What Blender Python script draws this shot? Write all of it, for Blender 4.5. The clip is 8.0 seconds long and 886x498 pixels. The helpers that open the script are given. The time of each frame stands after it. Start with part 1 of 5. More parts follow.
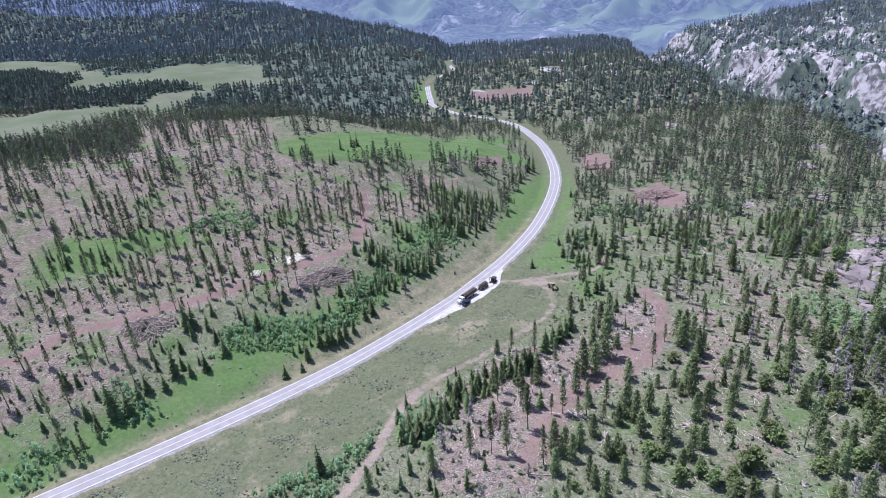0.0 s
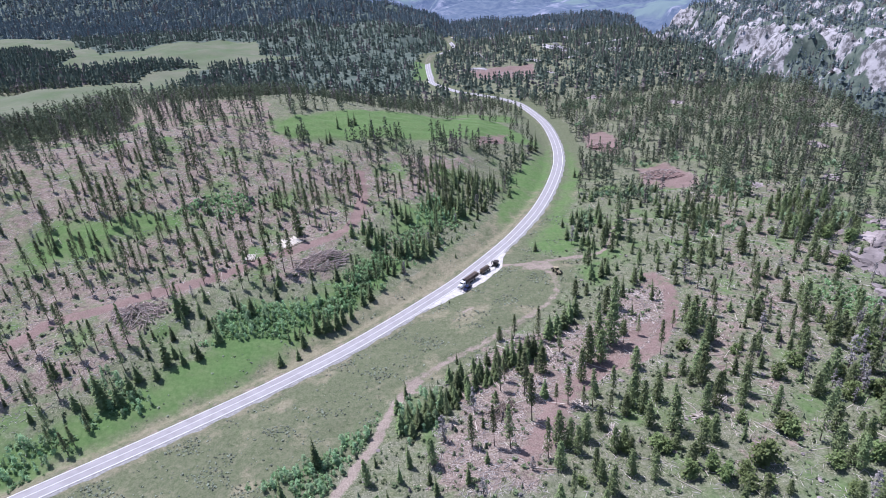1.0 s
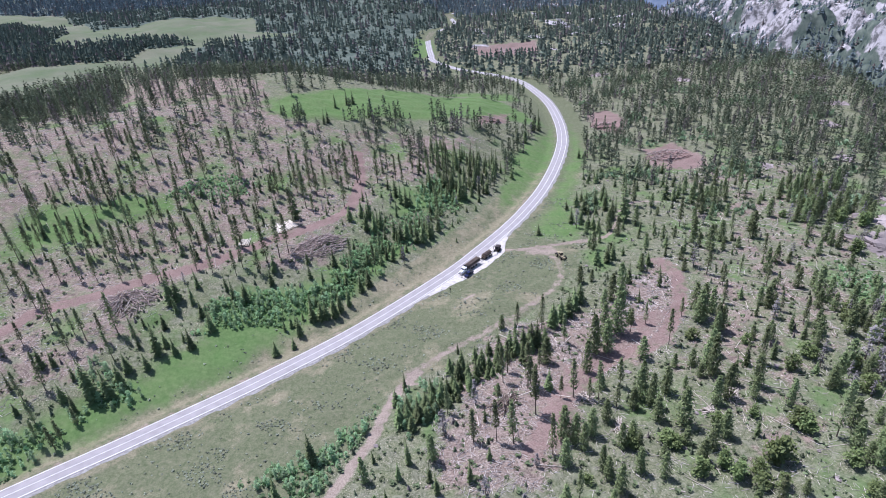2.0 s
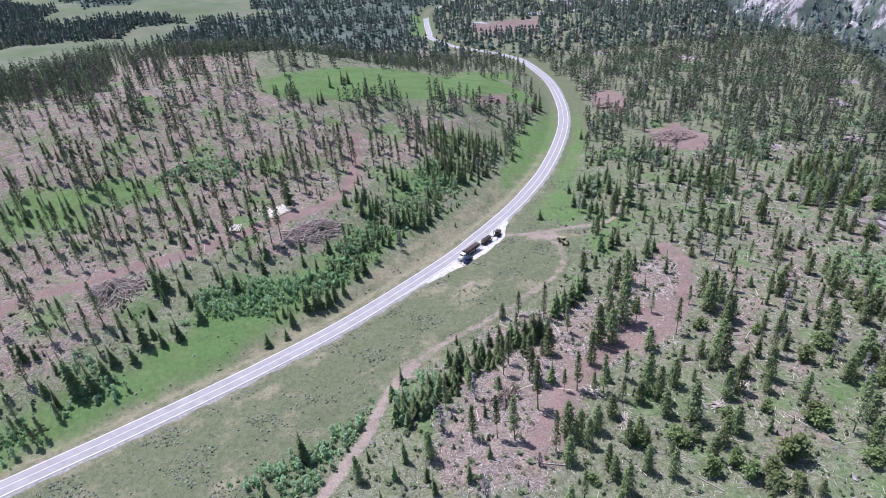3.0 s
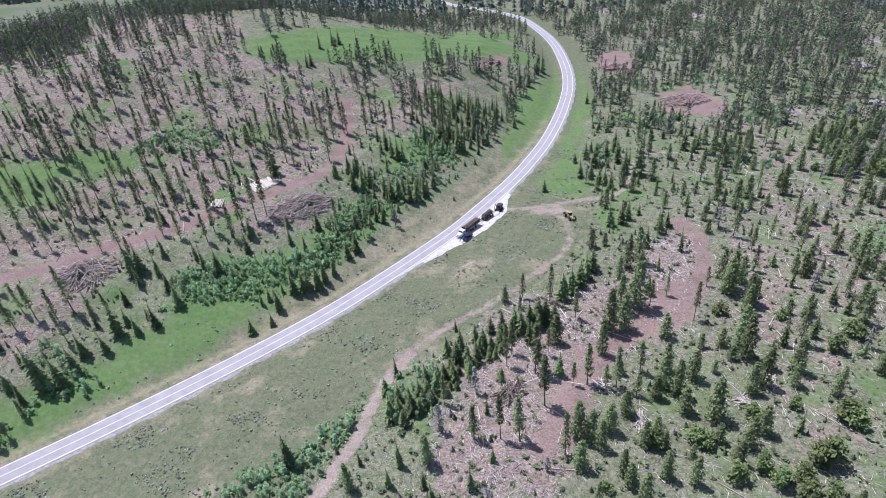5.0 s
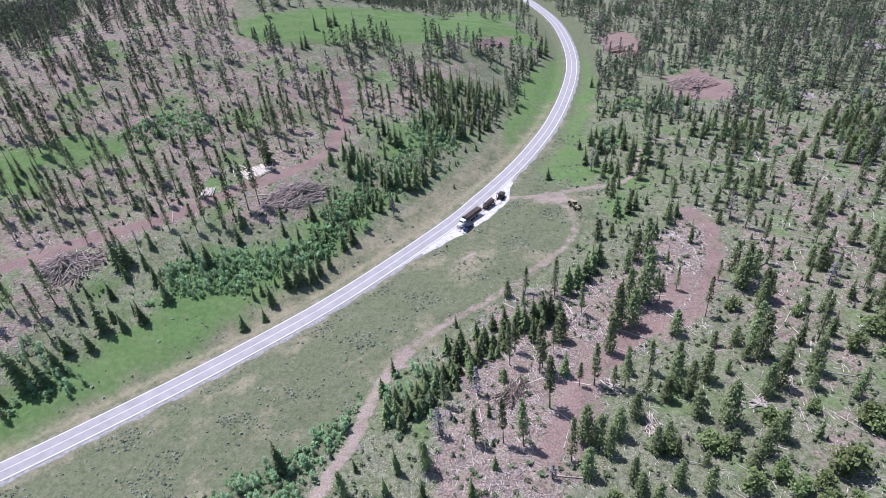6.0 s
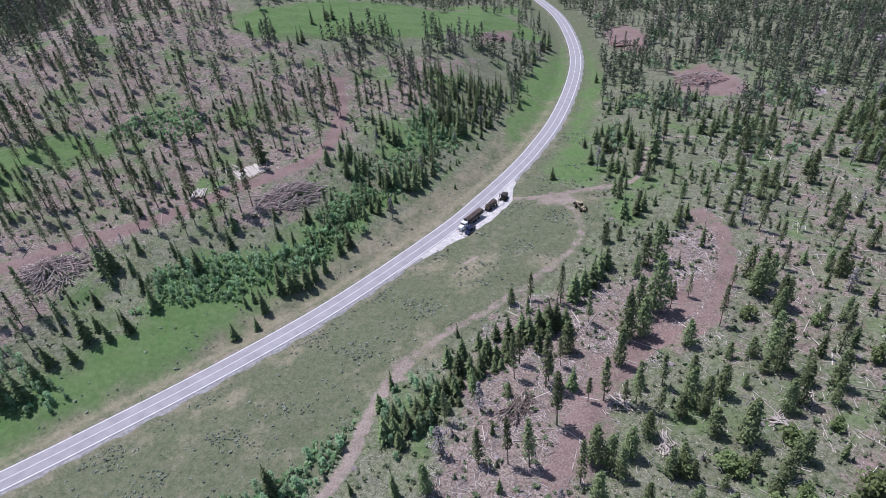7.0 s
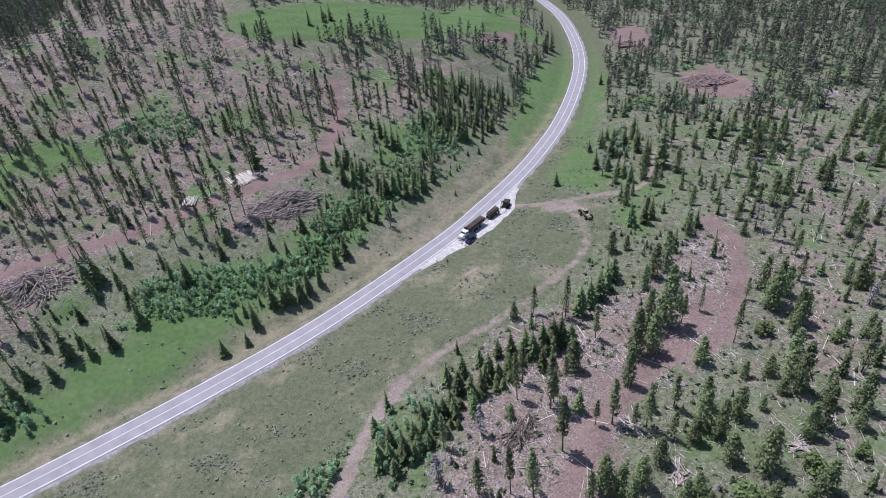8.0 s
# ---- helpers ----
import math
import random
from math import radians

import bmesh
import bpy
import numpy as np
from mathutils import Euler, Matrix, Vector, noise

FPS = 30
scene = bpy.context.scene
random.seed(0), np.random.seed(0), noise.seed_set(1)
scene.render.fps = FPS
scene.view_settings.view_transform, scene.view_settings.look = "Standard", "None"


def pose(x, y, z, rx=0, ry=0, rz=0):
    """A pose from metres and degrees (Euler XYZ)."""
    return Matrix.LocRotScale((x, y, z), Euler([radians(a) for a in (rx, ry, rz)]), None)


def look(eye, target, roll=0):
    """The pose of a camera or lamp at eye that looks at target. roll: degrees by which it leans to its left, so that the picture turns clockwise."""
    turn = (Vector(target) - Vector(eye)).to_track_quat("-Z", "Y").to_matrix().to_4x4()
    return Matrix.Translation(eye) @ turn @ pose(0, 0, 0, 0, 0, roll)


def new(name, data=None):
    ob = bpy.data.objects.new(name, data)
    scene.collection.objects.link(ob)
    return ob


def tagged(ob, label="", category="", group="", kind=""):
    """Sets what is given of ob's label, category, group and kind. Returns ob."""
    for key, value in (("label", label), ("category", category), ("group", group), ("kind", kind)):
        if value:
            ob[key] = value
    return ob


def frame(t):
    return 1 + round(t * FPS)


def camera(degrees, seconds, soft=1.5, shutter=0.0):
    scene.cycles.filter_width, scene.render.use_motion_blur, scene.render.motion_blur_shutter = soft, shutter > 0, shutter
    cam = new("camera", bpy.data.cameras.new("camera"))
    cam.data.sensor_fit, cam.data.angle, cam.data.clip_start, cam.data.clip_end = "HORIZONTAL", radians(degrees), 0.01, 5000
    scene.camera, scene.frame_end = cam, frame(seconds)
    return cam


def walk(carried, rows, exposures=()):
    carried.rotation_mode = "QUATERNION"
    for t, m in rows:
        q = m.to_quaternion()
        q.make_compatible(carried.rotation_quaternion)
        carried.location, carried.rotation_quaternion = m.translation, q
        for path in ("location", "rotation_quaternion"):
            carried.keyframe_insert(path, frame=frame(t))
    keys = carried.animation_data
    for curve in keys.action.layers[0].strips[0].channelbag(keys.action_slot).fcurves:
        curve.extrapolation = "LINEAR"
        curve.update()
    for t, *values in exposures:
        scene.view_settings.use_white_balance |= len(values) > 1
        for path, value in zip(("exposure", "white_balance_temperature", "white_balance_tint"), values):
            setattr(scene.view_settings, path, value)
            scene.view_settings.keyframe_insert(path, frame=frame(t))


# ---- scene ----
import collections

cam = camera(72.83, 8.0, soft=0.75)
PATH = [
    (0, look((2.72, -255.06, 150.24), (-1.097, -164.365, 108.293), -4.56)),
    (0.5, look((2.55, -250.39, 149.29), (-1.402, -160.477, 105.708), -4.69)),
    (1, look((2.47, -245.89, 147.74), (-1.637, -156.667, 102.773), -4.76)),
    (1.5, look((2.43, -241.19, 146.79), (-1.926, -152.757, 100.303), -4.83)),
    (3, look((2.57, -227.04, 142.93), (-1.961, -141.029, 92.132), -5.10)),
    (3.5, look((2.57, -222.40, 141.50), (-1.918, -137.151, 89.412), -5.19)),
    (4, look((2.49, -218.03, 140.31), (-2.051, -133.574, 86.966), -5.28)),
    (4.5, look((2.43, -213.40, 139.24), (-2.158, -129.776, 84.598), -5.38)),
    (6, look((2.13, -199.59, 134.92), (-2.682, -118.305, 76.874), -5.53)),
    (6.5, look((1.95, -194.87, 133.64), (-2.947, -114.107, 74.873), -5.59)),
    (7, look((1.88, -190.19, 132.32), (-3.079, -109.424, 73.563), -5.66)),
    (7.5, look((2.19, -185.68, 131.20), (-2.966, -104.907, 72.466), -5.80)),
    (8, look((2.70, -181.16, 129.89), (-2.681, -100.348, 71.234), -5.94)),
]
walk(cam, PATH, [(0.0, 0.42, 5540, 18), (1.5, 0.42, 5610, 18), (4.5, 0.43, 5630, 18), (6.0, 0.41, 5630, 18), (6.45, 0.11, 5630, 18), (8.0, 0.03, 5630, 18)])

# ---- light ----
SUN_HIGH, SUN_FROM = 68, -53
world = bpy.data.worlds.new("sky")
scene.world = world
world.use_nodes = True
sky = world.node_tree.nodes.new("ShaderNodeTexSky")
sky.sky_type, sky.sun_disc = "NISHITA", False
sky.sun_elevation, sky.sun_rotation = radians(SUN_HIGH), radians(SUN_FROM)
world.node_tree.links.new(sky.outputs[0], world.node_tree.nodes["Background"].inputs[0])
world.node_tree.nodes["Background"].inputs[1].default_value = 0.112
sun = new("sun", bpy.data.lights.new("sun", "SUN"))
sun.data.energy, sun.data.angle, sun.data.color = 4.95, radians(0.53), (1.0, 0.95, 0.9)
flat = math.cos(radians(SUN_HIGH))
sun.matrix_world = look((0, 0, 0), (-math.sin(radians(SUN_FROM)) * flat, -math.cos(radians(SUN_FROM)) * flat, -math.sin(radians(SUN_HIGH))))
scene.view_settings.exposure = 0.0


# ---- materials ----
def material(name, colours, size=1.0, rough=0.9, bump=0.0, metal=0.0, tint=False, vary=0.0, detail=6, thin=0.0):
    """Noise between two colours at real size, with a second finer grain. tint: each tree's own shade. vary: each object's own shade. thin: light that passes through leaves."""
    m = bpy.data.materials.new(name)
    m.use_nodes = True
    t, link = m.node_tree, m.node_tree.links.new
    b = t.nodes["Principled BSDF"]
    b.inputs["Roughness"].default_value, b.inputs["Metallic"].default_value = rough, metal
    b.inputs["Specular IOR Level"].default_value = 0.25
    co = t.nodes.new("ShaderNodeTexCoord")
    n = t.nodes.new("ShaderNodeTexNoise")
    n.inputs["Scale"].default_value, n.inputs["Detail"].default_value = 1 / size, detail
    link(co.outputs["Object"], n.inputs["Vector"])
    ramp = t.nodes.new("ShaderNodeValToRGB")
    ramp.color_ramp.elements[0].position, ramp.color_ramp.elements[1].position = 0.3, 0.7
    for e, c in zip(ramp.color_ramp.elements, colours):
        e.color = (*c, 1)
    link(n.outputs["Fac"], ramp.inputs["Fac"])
    out = ramp.outputs["Color"]
    if tint or vary:
        hsv = t.nodes.new("ShaderNodeHueSaturation")
        rng = t.nodes.new("ShaderNodeMapRange")
        rng.inputs["To Min"].default_value, rng.inputs["To Max"].default_value = 1 - (vary or 0.4), 1 + (vary or 0.4)
        hue = t.nodes.new("ShaderNodeMapRange")
        hue.inputs["To Min"].default_value, hue.inputs["To Max"].default_value = 0.482, 0.508
        if tint:
            src = t.nodes.new("ShaderNodeAttribute")
            src.attribute_name = "tint"
            fac = src.outputs["Fac"]
        else:
            src = t.nodes.new("ShaderNodeObjectInfo")
            fac = src.outputs["Random"]
        link(fac, rng.inputs["Value"])
        link(fac, hue.inputs["Value"])
        link(rng.outputs["Result"], hsv.inputs["Value"])
        if tint or "needle" in name or "leaf" in name:
            link(hue.outputs["Result"], hsv.inputs["Hue"])
        link(out, hsv.inputs["Color"])
        out = hsv.outputs["Color"]
    if name.startswith("forest"):
        bare, grey = t.nodes.new("ShaderNodeMath"), t.nodes.new("ShaderNodeMix")
        bare.operation, bare.inputs[1].default_value = "GREATER_THAN", 0.87
        link(fac, bare.inputs[0])
        grey.data_type = "RGBA"
        grey.inputs[7].default_value = (0.17, 0.145, 0.135, 1)
        link(bare.outputs[0], grey.inputs[0])
        link(out, grey.inputs[6])
        out = grey.outputs[2]
    link(out, b.inputs["Base Color"])
    if thin:
        glow, both = t.nodes.new("ShaderNodeBsdfTranslucent"), t.nodes.new("ShaderNodeMixShader")
        link(out, glow.inputs["Color"])
        both.inputs[0].default_value = thin
        link(b.outputs[0], both.inputs[1])
        link(glow.outputs[0], both.inputs[2])
        link(both.outputs[0], t.nodes["Material Output"].inputs["Surface"])
    if bump:
        fine = t.nodes.new("ShaderNodeTexNoise")
        fine.inputs["Scale"].default_value, fine.inputs["Detail"].default_value = 6 / size, 4
        link(co.outputs["Object"], fine.inputs["Vector"])
        bn = t.nodes.new("ShaderNodeBump")
        bn.inputs["Strength"].default_value, bn.inputs["Distance"].default_value = 0.6, bump
        link(fine.outputs["Fac"], bn.inputs["Height"])
        link(bn.outputs["Normal"], b.inputs["Normal"])
    return m


NEEDLE = material("spruce needles", ((0.074, 0.108, 0.044), (0.200, 0.245, 0.100)), 0.8, 0.75, vary=0.4, thin=0.25)
NEEDLE_THIN = material("lodgepole needles", ((0.100, 0.124, 0.058), (0.240, 0.268, 0.126)), 0.8, 0.75, vary=0.4, thin=0.25)
NEEDLE_PINE = material("pine needles", ((0.100, 0.136, 0.060), (0.252, 0.298, 0.132)), 0.8, 0.75, vary=0.35, thin=0.25)
NEEDLE_FAR = material("forest needles", ((0.078, 0.102, 0.062), (0.160, 0.184, 0.108)), 6, 0.8, tint=True, thin=0.2)
# Some haze put into the colour, midway to the ridge needles.
NEEDLE_MID = material("forest half-hazed needles", ((0.090, 0.118, 0.086), (0.160, 0.190, 0.138)), 14, 0.8, tint=True, thin=0.25)
# Haze put into the needle colour: paler and bluer than the nearer woods.
NEEDLE_HAZED = material("forest haze-blue needles", ((0.130, 0.168, 0.176), (0.195, 0.232, 0.240)), 20, 0.8, tint=True, thin=0.35)
LEAF = material("aspen leaf", ((0.215, 0.345, 0.185), (0.375, 0.505, 0.290)), 0.7, 0.6, vary=0.25, thin=0.42)
BUSH_LEAF = material("bush leaf", ((0.095, 0.138, 0.050), (0.215, 0.262, 0.100)), 0.6, 0.7, vary=0.25, thin=0.2)
TWIG = material("grey dead twigs", ((0.14, 0.125, 0.12), (0.29, 0.265, 0.255)), 0.5, 0.95, vary=0.3)
SAGE = material("sage leaf", ((0.20, 0.225, 0.165), (0.345, 0.362, 0.285)), 0.5, 0.9, tint=True, thin=0.3)
BARK = material("bark", ((0.075, 0.055, 0.045), (0.19, 0.145, 0.12)), 0.3, 0.95, 0.03, vary=0.3)
BARK_PALE = material("aspen bark", ((0.42, 0.40, 0.34), (0.62, 0.60, 0.52)), 0.4, 0.85, vary=0.15)
DEAD = material("weathered dead wood", ((0.26, 0.22, 0.19), (0.50, 0.44, 0.38)), 0.35, 0.95, 0.02, vary=0.35)
PEELED = material("peeled pale logs", ((0.42, 0.37, 0.31), (0.68, 0.62, 0.54)), 0.6, 0.8, 0.01, vary=0.2)
SLASH = material("brown slash wood", ((0.17, 0.125, 0.112), (0.47, 0.375, 0.34)), 0.4, 0.95, 0.02, vary=0.4)
CUT = material("sawn log end", ((0.50, 0.36, 0.22), (0.66, 0.50, 0.32)), 0.1, 0.9)
STONE = material("granite", ((0.13, 0.108, 0.104), (0.34, 0.29, 0.28)), 1.6, 0.95, 0.15, vary=0.15)
ASPHALT = material("worn asphalt", ((0.245, 0.226, 0.228), (0.305, 0.284, 0.286)), 3, 0.95, 0.01)
PAINT = material("road paint", ((0.62, 0.62, 0.60), (0.86, 0.86, 0.84)), 0.8, 0.7)
GRAVEL = material("pale gravel", ((0.33, 0.305, 0.285), (0.55, 0.51, 0.475)), 1.2, 0.95, 0.03)
SHOULDER = material("grey gravel", ((0.17, 0.16, 0.155), (0.31, 0.295, 0.285)), 0.9, 0.95, 0.03)
TYRE = material("tyre rubber", ((0.012, 0.012, 0.012), (0.03, 0.028, 0.026)), 0.3, 0.85)
STEEL = material("dark steel frame", ((0.03, 0.03, 0.03), (0.07, 0.065, 0.06)), 0.5, 0.6, metal=0.4)
CHROME = material("chrome", ((0.5, 0.5, 0.52), (0.7, 0.7, 0.72)), 0.4, 0.25, metal=1.0)
WHITE = material("white cab paint", ((0.70, 0.70, 0.70), (0.80, 0.80, 0.80)), 1.0, 0.35)
NAVY = material("dark blue paint", ((0.010, 0.014, 0.05), (0.018, 0.024, 0.07)), 0.8, 0.3)
YELLOW = material("worn yellow paint", ((0.20, 0.165, 0.10), (0.42, 0.355, 0.23)), 0.7, 0.6)
RUST = material("dark brown paint", ((0.025, 0.02, 0.02), (0.06, 0.045, 0.042)), 0.7, 0.6)
GLASS = material("tinted cab glass", ((0.01, 0.012, 0.014), (0.02, 0.022, 0.025)), 1.0, 0.08)
LAMP_RED = material("red lens", ((0.25, 0.01, 0.01), (0.35, 0.02, 0.02)), 0.1, 0.3)


def ground_material():
    """Dry meadow grass, with lush grass, logged earth, wheel tracks, forest floor and bare granite laid over it by the ground's own cover."""
    m = bpy.data.materials.new("ground cover")
    m.use_nodes = True
    t, link = m.node_tree, m.node_tree.links.new
    b = t.nodes["Principled BSDF"]
    b.inputs["Roughness"].default_value = 0.95
    b.inputs["Specular IOR Level"].default_value = 0.1
    co = t.nodes.new("ShaderNodeTexCoord").outputs["Object"]

    def noise_tex(size, detail=5, rough=0.55):
        n = t.nodes.new("ShaderNodeTexNoise")
        n.inputs["Scale"].default_value, n.inputs["Detail"].default_value, n.inputs["Roughness"].default_value = 1 / size, detail, rough
        link(co, n.inputs["Vector"])
        return n.outputs["Fac"]

    def ramp(fac, lo, hi, a, c):
        r = t.nodes.new("ShaderNodeValToRGB")
        r.color_ramp.elements[0].position, r.color_ramp.elements[1].position = lo, hi
        r.color_ramp.elements[0].color, r.color_ramp.elements[1].color = (*a, 1), (*c, 1)
        link(fac, r.inputs["Fac"])
        return r.outputs["Color"]

    def math_node(op, a, c):
        n = t.nodes.new("ShaderNodeMath")
        n.operation = op
        for k, v in enumerate((a, c)):
            if isinstance(v, (int, float)):
                n.inputs[k].default_value = v
            else:
                link(v, n.inputs[k])
        return n.outputs[0]

    def mix(fac, a, c):
        n = t.nodes.new("ShaderNodeMix")
        n.data_type = "RGBA"
        link(fac, n.inputs[0])
        link(a, n.inputs[6])
        link(c, n.inputs[7])
        return n.outputs[2]

    def cover(name, size, reach=0.55, soft=0.16):
        """The cover's share, its edge broken up by noise."""
        a = t.nodes.new("ShaderNodeAttribute")
        a.attribute_name = name
        edge = math_node("MULTIPLY", math_node("SUBTRACT", noise_tex(size, 6, 0.65), 0.5), 2 * reach)
        r = t.nodes.new("ShaderNodeMapRange")
        r.interpolation_type = "SMOOTHSTEP"
        r.inputs["From Min"].default_value, r.inputs["From Max"].default_value = 0.5 - soft, 0.5 + soft
        link(math_node("ADD", a.outputs["Fac"], edge), r.inputs["Value"])
        return r.outputs["Result"]

    broad, mid, fine, grit = noise_tex(40, 4), noise_tex(7, 5), noise_tex(1.6, 6, 0.7), noise_tex(0.5, 3, 0.7)
    dry = mix(mid, ramp(grit, 0.36, 0.66, (0.058, 0.074, 0.036), (0.158, 0.168, 0.098)), ramp(fine, 0.36, 0.66, (0.070, 0.086, 0.045), (0.185, 0.174, 0.118)))
    lush = mix(mid, ramp(fine, 0.3, 0.75, (0.052, 0.112, 0.030), (0.104, 0.185, 0.056)), ramp(fine, 0.3, 0.75, (0.092, 0.128, 0.052), (0.160, 0.190, 0.090)))
    earth = mix(mid, ramp(fine, 0.40, 0.62, (0.084, 0.061, 0.051), (0.250, 0.185, 0.156)), ramp(grit, 0.42, 0.60, (0.100, 0.077, 0.064), (0.358, 0.296, 0.252)))
    track = mix(fine, ramp(mid, 0.3, 0.7, (0.145, 0.112, 0.092), (0.255, 0.205, 0.170)), ramp(grit, 0.36, 0.66, (0.18, 0.142, 0.117), (0.41, 0.338, 0.285)))
    clod = noise_tex(3.2, 5, 0.6)
    wood = mix(mid, ramp(fine, 0.40, 0.62, (0.058, 0.078, 0.034), (0.170, 0.185, 0.096)), ramp(grit, 0.43, 0.62, (0.074, 0.077, 0.049), (0.268, 0.246, 0.186)))
    crag = noise_tex(17, 9, 0.72)
    chip = noise_tex(0.42, 2, 0.6)
    flake = math_node("MULTIPLY", ramp(chip, 0.62, 0.67, (0, 0, 0), (1, 1, 1)), ramp(mid, 0.42, 0.60, (0.05, 0.05, 0.05), (1, 1, 1)))
    pale = ramp(grit, 0.4, 0.6, (0.36, 0.30, 0.25), (0.62, 0.55, 0.46))
    earth = mix(flake, earth, pale)
    litter = ramp(fine, 0.36, 0.64, (0.080, 0.080, 0.056), (0.208, 0.206, 0.154))
    wood = mix(ramp(clod, 0.47, 0.60, (0, 0, 0), (0.6, 0.6, 0.6)), wood, litter)
    earth = mix(ramp(clod, 0.56, 0.70, (0, 0, 0), (0.75, 0.75, 0.75)), earth, ramp(fine, 0.36, 0.66, (0.066, 0.088, 0.040), (0.170, 0.180, 0.096)))
    wood = mix(math_node("MULTIPLY", flake, 0.7), wood, pale)
    stone = mix(mid, ramp(crag, 0.44, 0.54, (0.05, 0.054, 0.052), (0.42, 0.395, 0.405)), ramp(crag, 0.40, 0.62, (0.13, 0.122, 0.126), (0.34, 0.32, 0.325)))
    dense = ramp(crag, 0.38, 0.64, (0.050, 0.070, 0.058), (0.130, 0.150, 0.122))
    steppe = mix(mid, ramp(fine, 0.3, 0.7, (0.096, 0.116, 0.076), (0.145, 0.156, 0.106)), ramp(broad, 0.35, 0.65, (0.085, 0.122, 0.050), (0.172, 0.165, 0.116)))
    straw = mix(mid, ramp(grit, 0.36, 0.66, (0.115, 0.112, 0.066), (0.250, 0.230, 0.150)), ramp(fine, 0.36, 0.66, (0.140, 0.122, 0.082), (0.300, 0.258, 0.188)))
    out = mix(cover("straw", 8, 0.9, 0.3), dry, straw)
    out = mix(cover("wood", 9), out, wood)
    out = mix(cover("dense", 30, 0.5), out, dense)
    out = mix(cover("steppe", 16, 0.3), out, steppe)
    out = mix(cover("logged", 7.5, 1.0, 0.14), out, earth)
    out = mix(cover("lush", 11, 0.75, 0.32), out, lush)
    out = mix(cover("stone", 26, 0.8, 0.12), out, stone)
    out = mix(cover("track", 3.0, 0.75, 0.24), out, track)
    haul = mix(fine, ramp(mid, 0.3, 0.7, (0.106, 0.070, 0.062), (0.196, 0.134, 0.118)), ramp(grit, 0.36, 0.66, (0.133, 0.091, 0.080), (0.330, 0.240, 0.212)))
    out = mix(cover("haul", 3.5, 0.95, 0.3), out, haul)
    link(out, b.inputs["Base Color"])
    bn = t.nodes.new("ShaderNodeBump")
    bn.inputs["Strength"].default_value, bn.inputs["Distance"].default_value = 0.5, 0.35
    link(fine, bn.inputs["Height"])
    link(bn.outputs["Normal"], b.inputs["Normal"])
    return m


# ---- small builders ----
def part(name, bm, mat, parent=None, label=""):
    """Links a bmesh as one mesh object, under a thing or a part."""
    me = bpy.data.meshes.new(name)
    bm.to_mesh(me)
    bm.free()
    for q in mat if isinstance(mat, (list, tuple)) else [mat]:
        me.materials.append(q)
    ob = new(name, me)
    ob.parent = parent
    if label:
        tagged(ob, label)
    return ob


def arrays(name, verts, faces, mat, tint=None):
    """Links a triangle mesh from arrays, with a shade for each vertex if given."""
    me = bpy.data.meshes.new(name)
    me.vertices.add(len(verts))
    me.vertices.foreach_set("co", np.ascontiguousarray(verts, np.float32).ravel())
    me.loops.add(faces.size)
    me.loops.foreach_set("vertex_index", np.ascontiguousarray(faces, np.int32).ravel())
    me.polygons.add(len(faces))
    k = faces.shape[1]
    me.polygons.foreach_set("loop_start", np.arange(0, faces.size, k, dtype=np.int32))
    if tint is not None:
        a = me.attributes.new("tint", "FLOAT", "POINT")
        a.data.foreach_set("value", np.ascontiguousarray(tint, np.float32))
    me.polygons.foreach_set("use_smooth", np.zeros(len(faces), bool))
    me.update(calc_edges=True)
    me.validate()
    me.materials.append(mat)
    return new(name, me)


def box(bm, sx, sy, sz, at=(0, 0, 0), bevel=0.0, turn=None, slot=0):
    """A box that stands on at, with rounded edges."""
    m = Matrix.Translation(Vector(at) + Vector((0, 0, sz / 2)))
    if turn is not None:
        m = m @ turn
    got = bmesh.ops.create_cube(bm, size=1, matrix=m @ Matrix.Diagonal((sx, sy, sz, 1)))
    if bevel:
        edges = list({e for v in got["verts"] for e in v.link_edges})
        bmesh.ops.bevel(bm, geom=edges, offset=bevel, segments=2, affect="EDGES")
    return bm


def tube(bm, a, b, r1, r2=None, sides=8):
    """A tapered round bar from a to b."""
    a, b = Vector(a), Vector(b)
    m = Matrix.Translation((a + b) / 2) @ (b - a).to_track_quat("Z", "Y").to_matrix().to_4x4()
    bmesh.ops.create_cone(bm, cap_ends=True, segments=sides, radius1=r1, radius2=r1 if r2 is None else r2, depth=(b - a).length, matrix=m)
    return bm


def empty(name, at=(0, 0, 0), turn=0.0):
    ob = new(name)
    ob.matrix_basis = Matrix.Translation(at) @ Matrix.Rotation(turn, 4, "Z")
    return ob


# ---- the lie of the land ----
# the highway's centre line, from the south-west to the north
ROAD = np.array([(-260, -208), (-190, -156), (-136.5, -116), (-105.7, -93.2), (-72.2, -66.4), (-42.8, -39.1), (-8.5, 0.5), (7.7, 23.7), (23, 47.9), (34.8, 70),
                 (47.5, 98), (61, 137), (72.5, 180), (78.5, 217), (81.5, 258), (82, 307), (77.5, 354), (67, 412), (48.8, 450), (23.4, 485), (-0.7, 516),
                 (-30.5, 585), (-36, 637), (-41.5, 710), (-45.4, 797), (-39.6, 870), (-19.6, 934), (0.4, 995), (-9, 1145), (-16, 1229), (9.3, 1326), (60, 1500)], float)


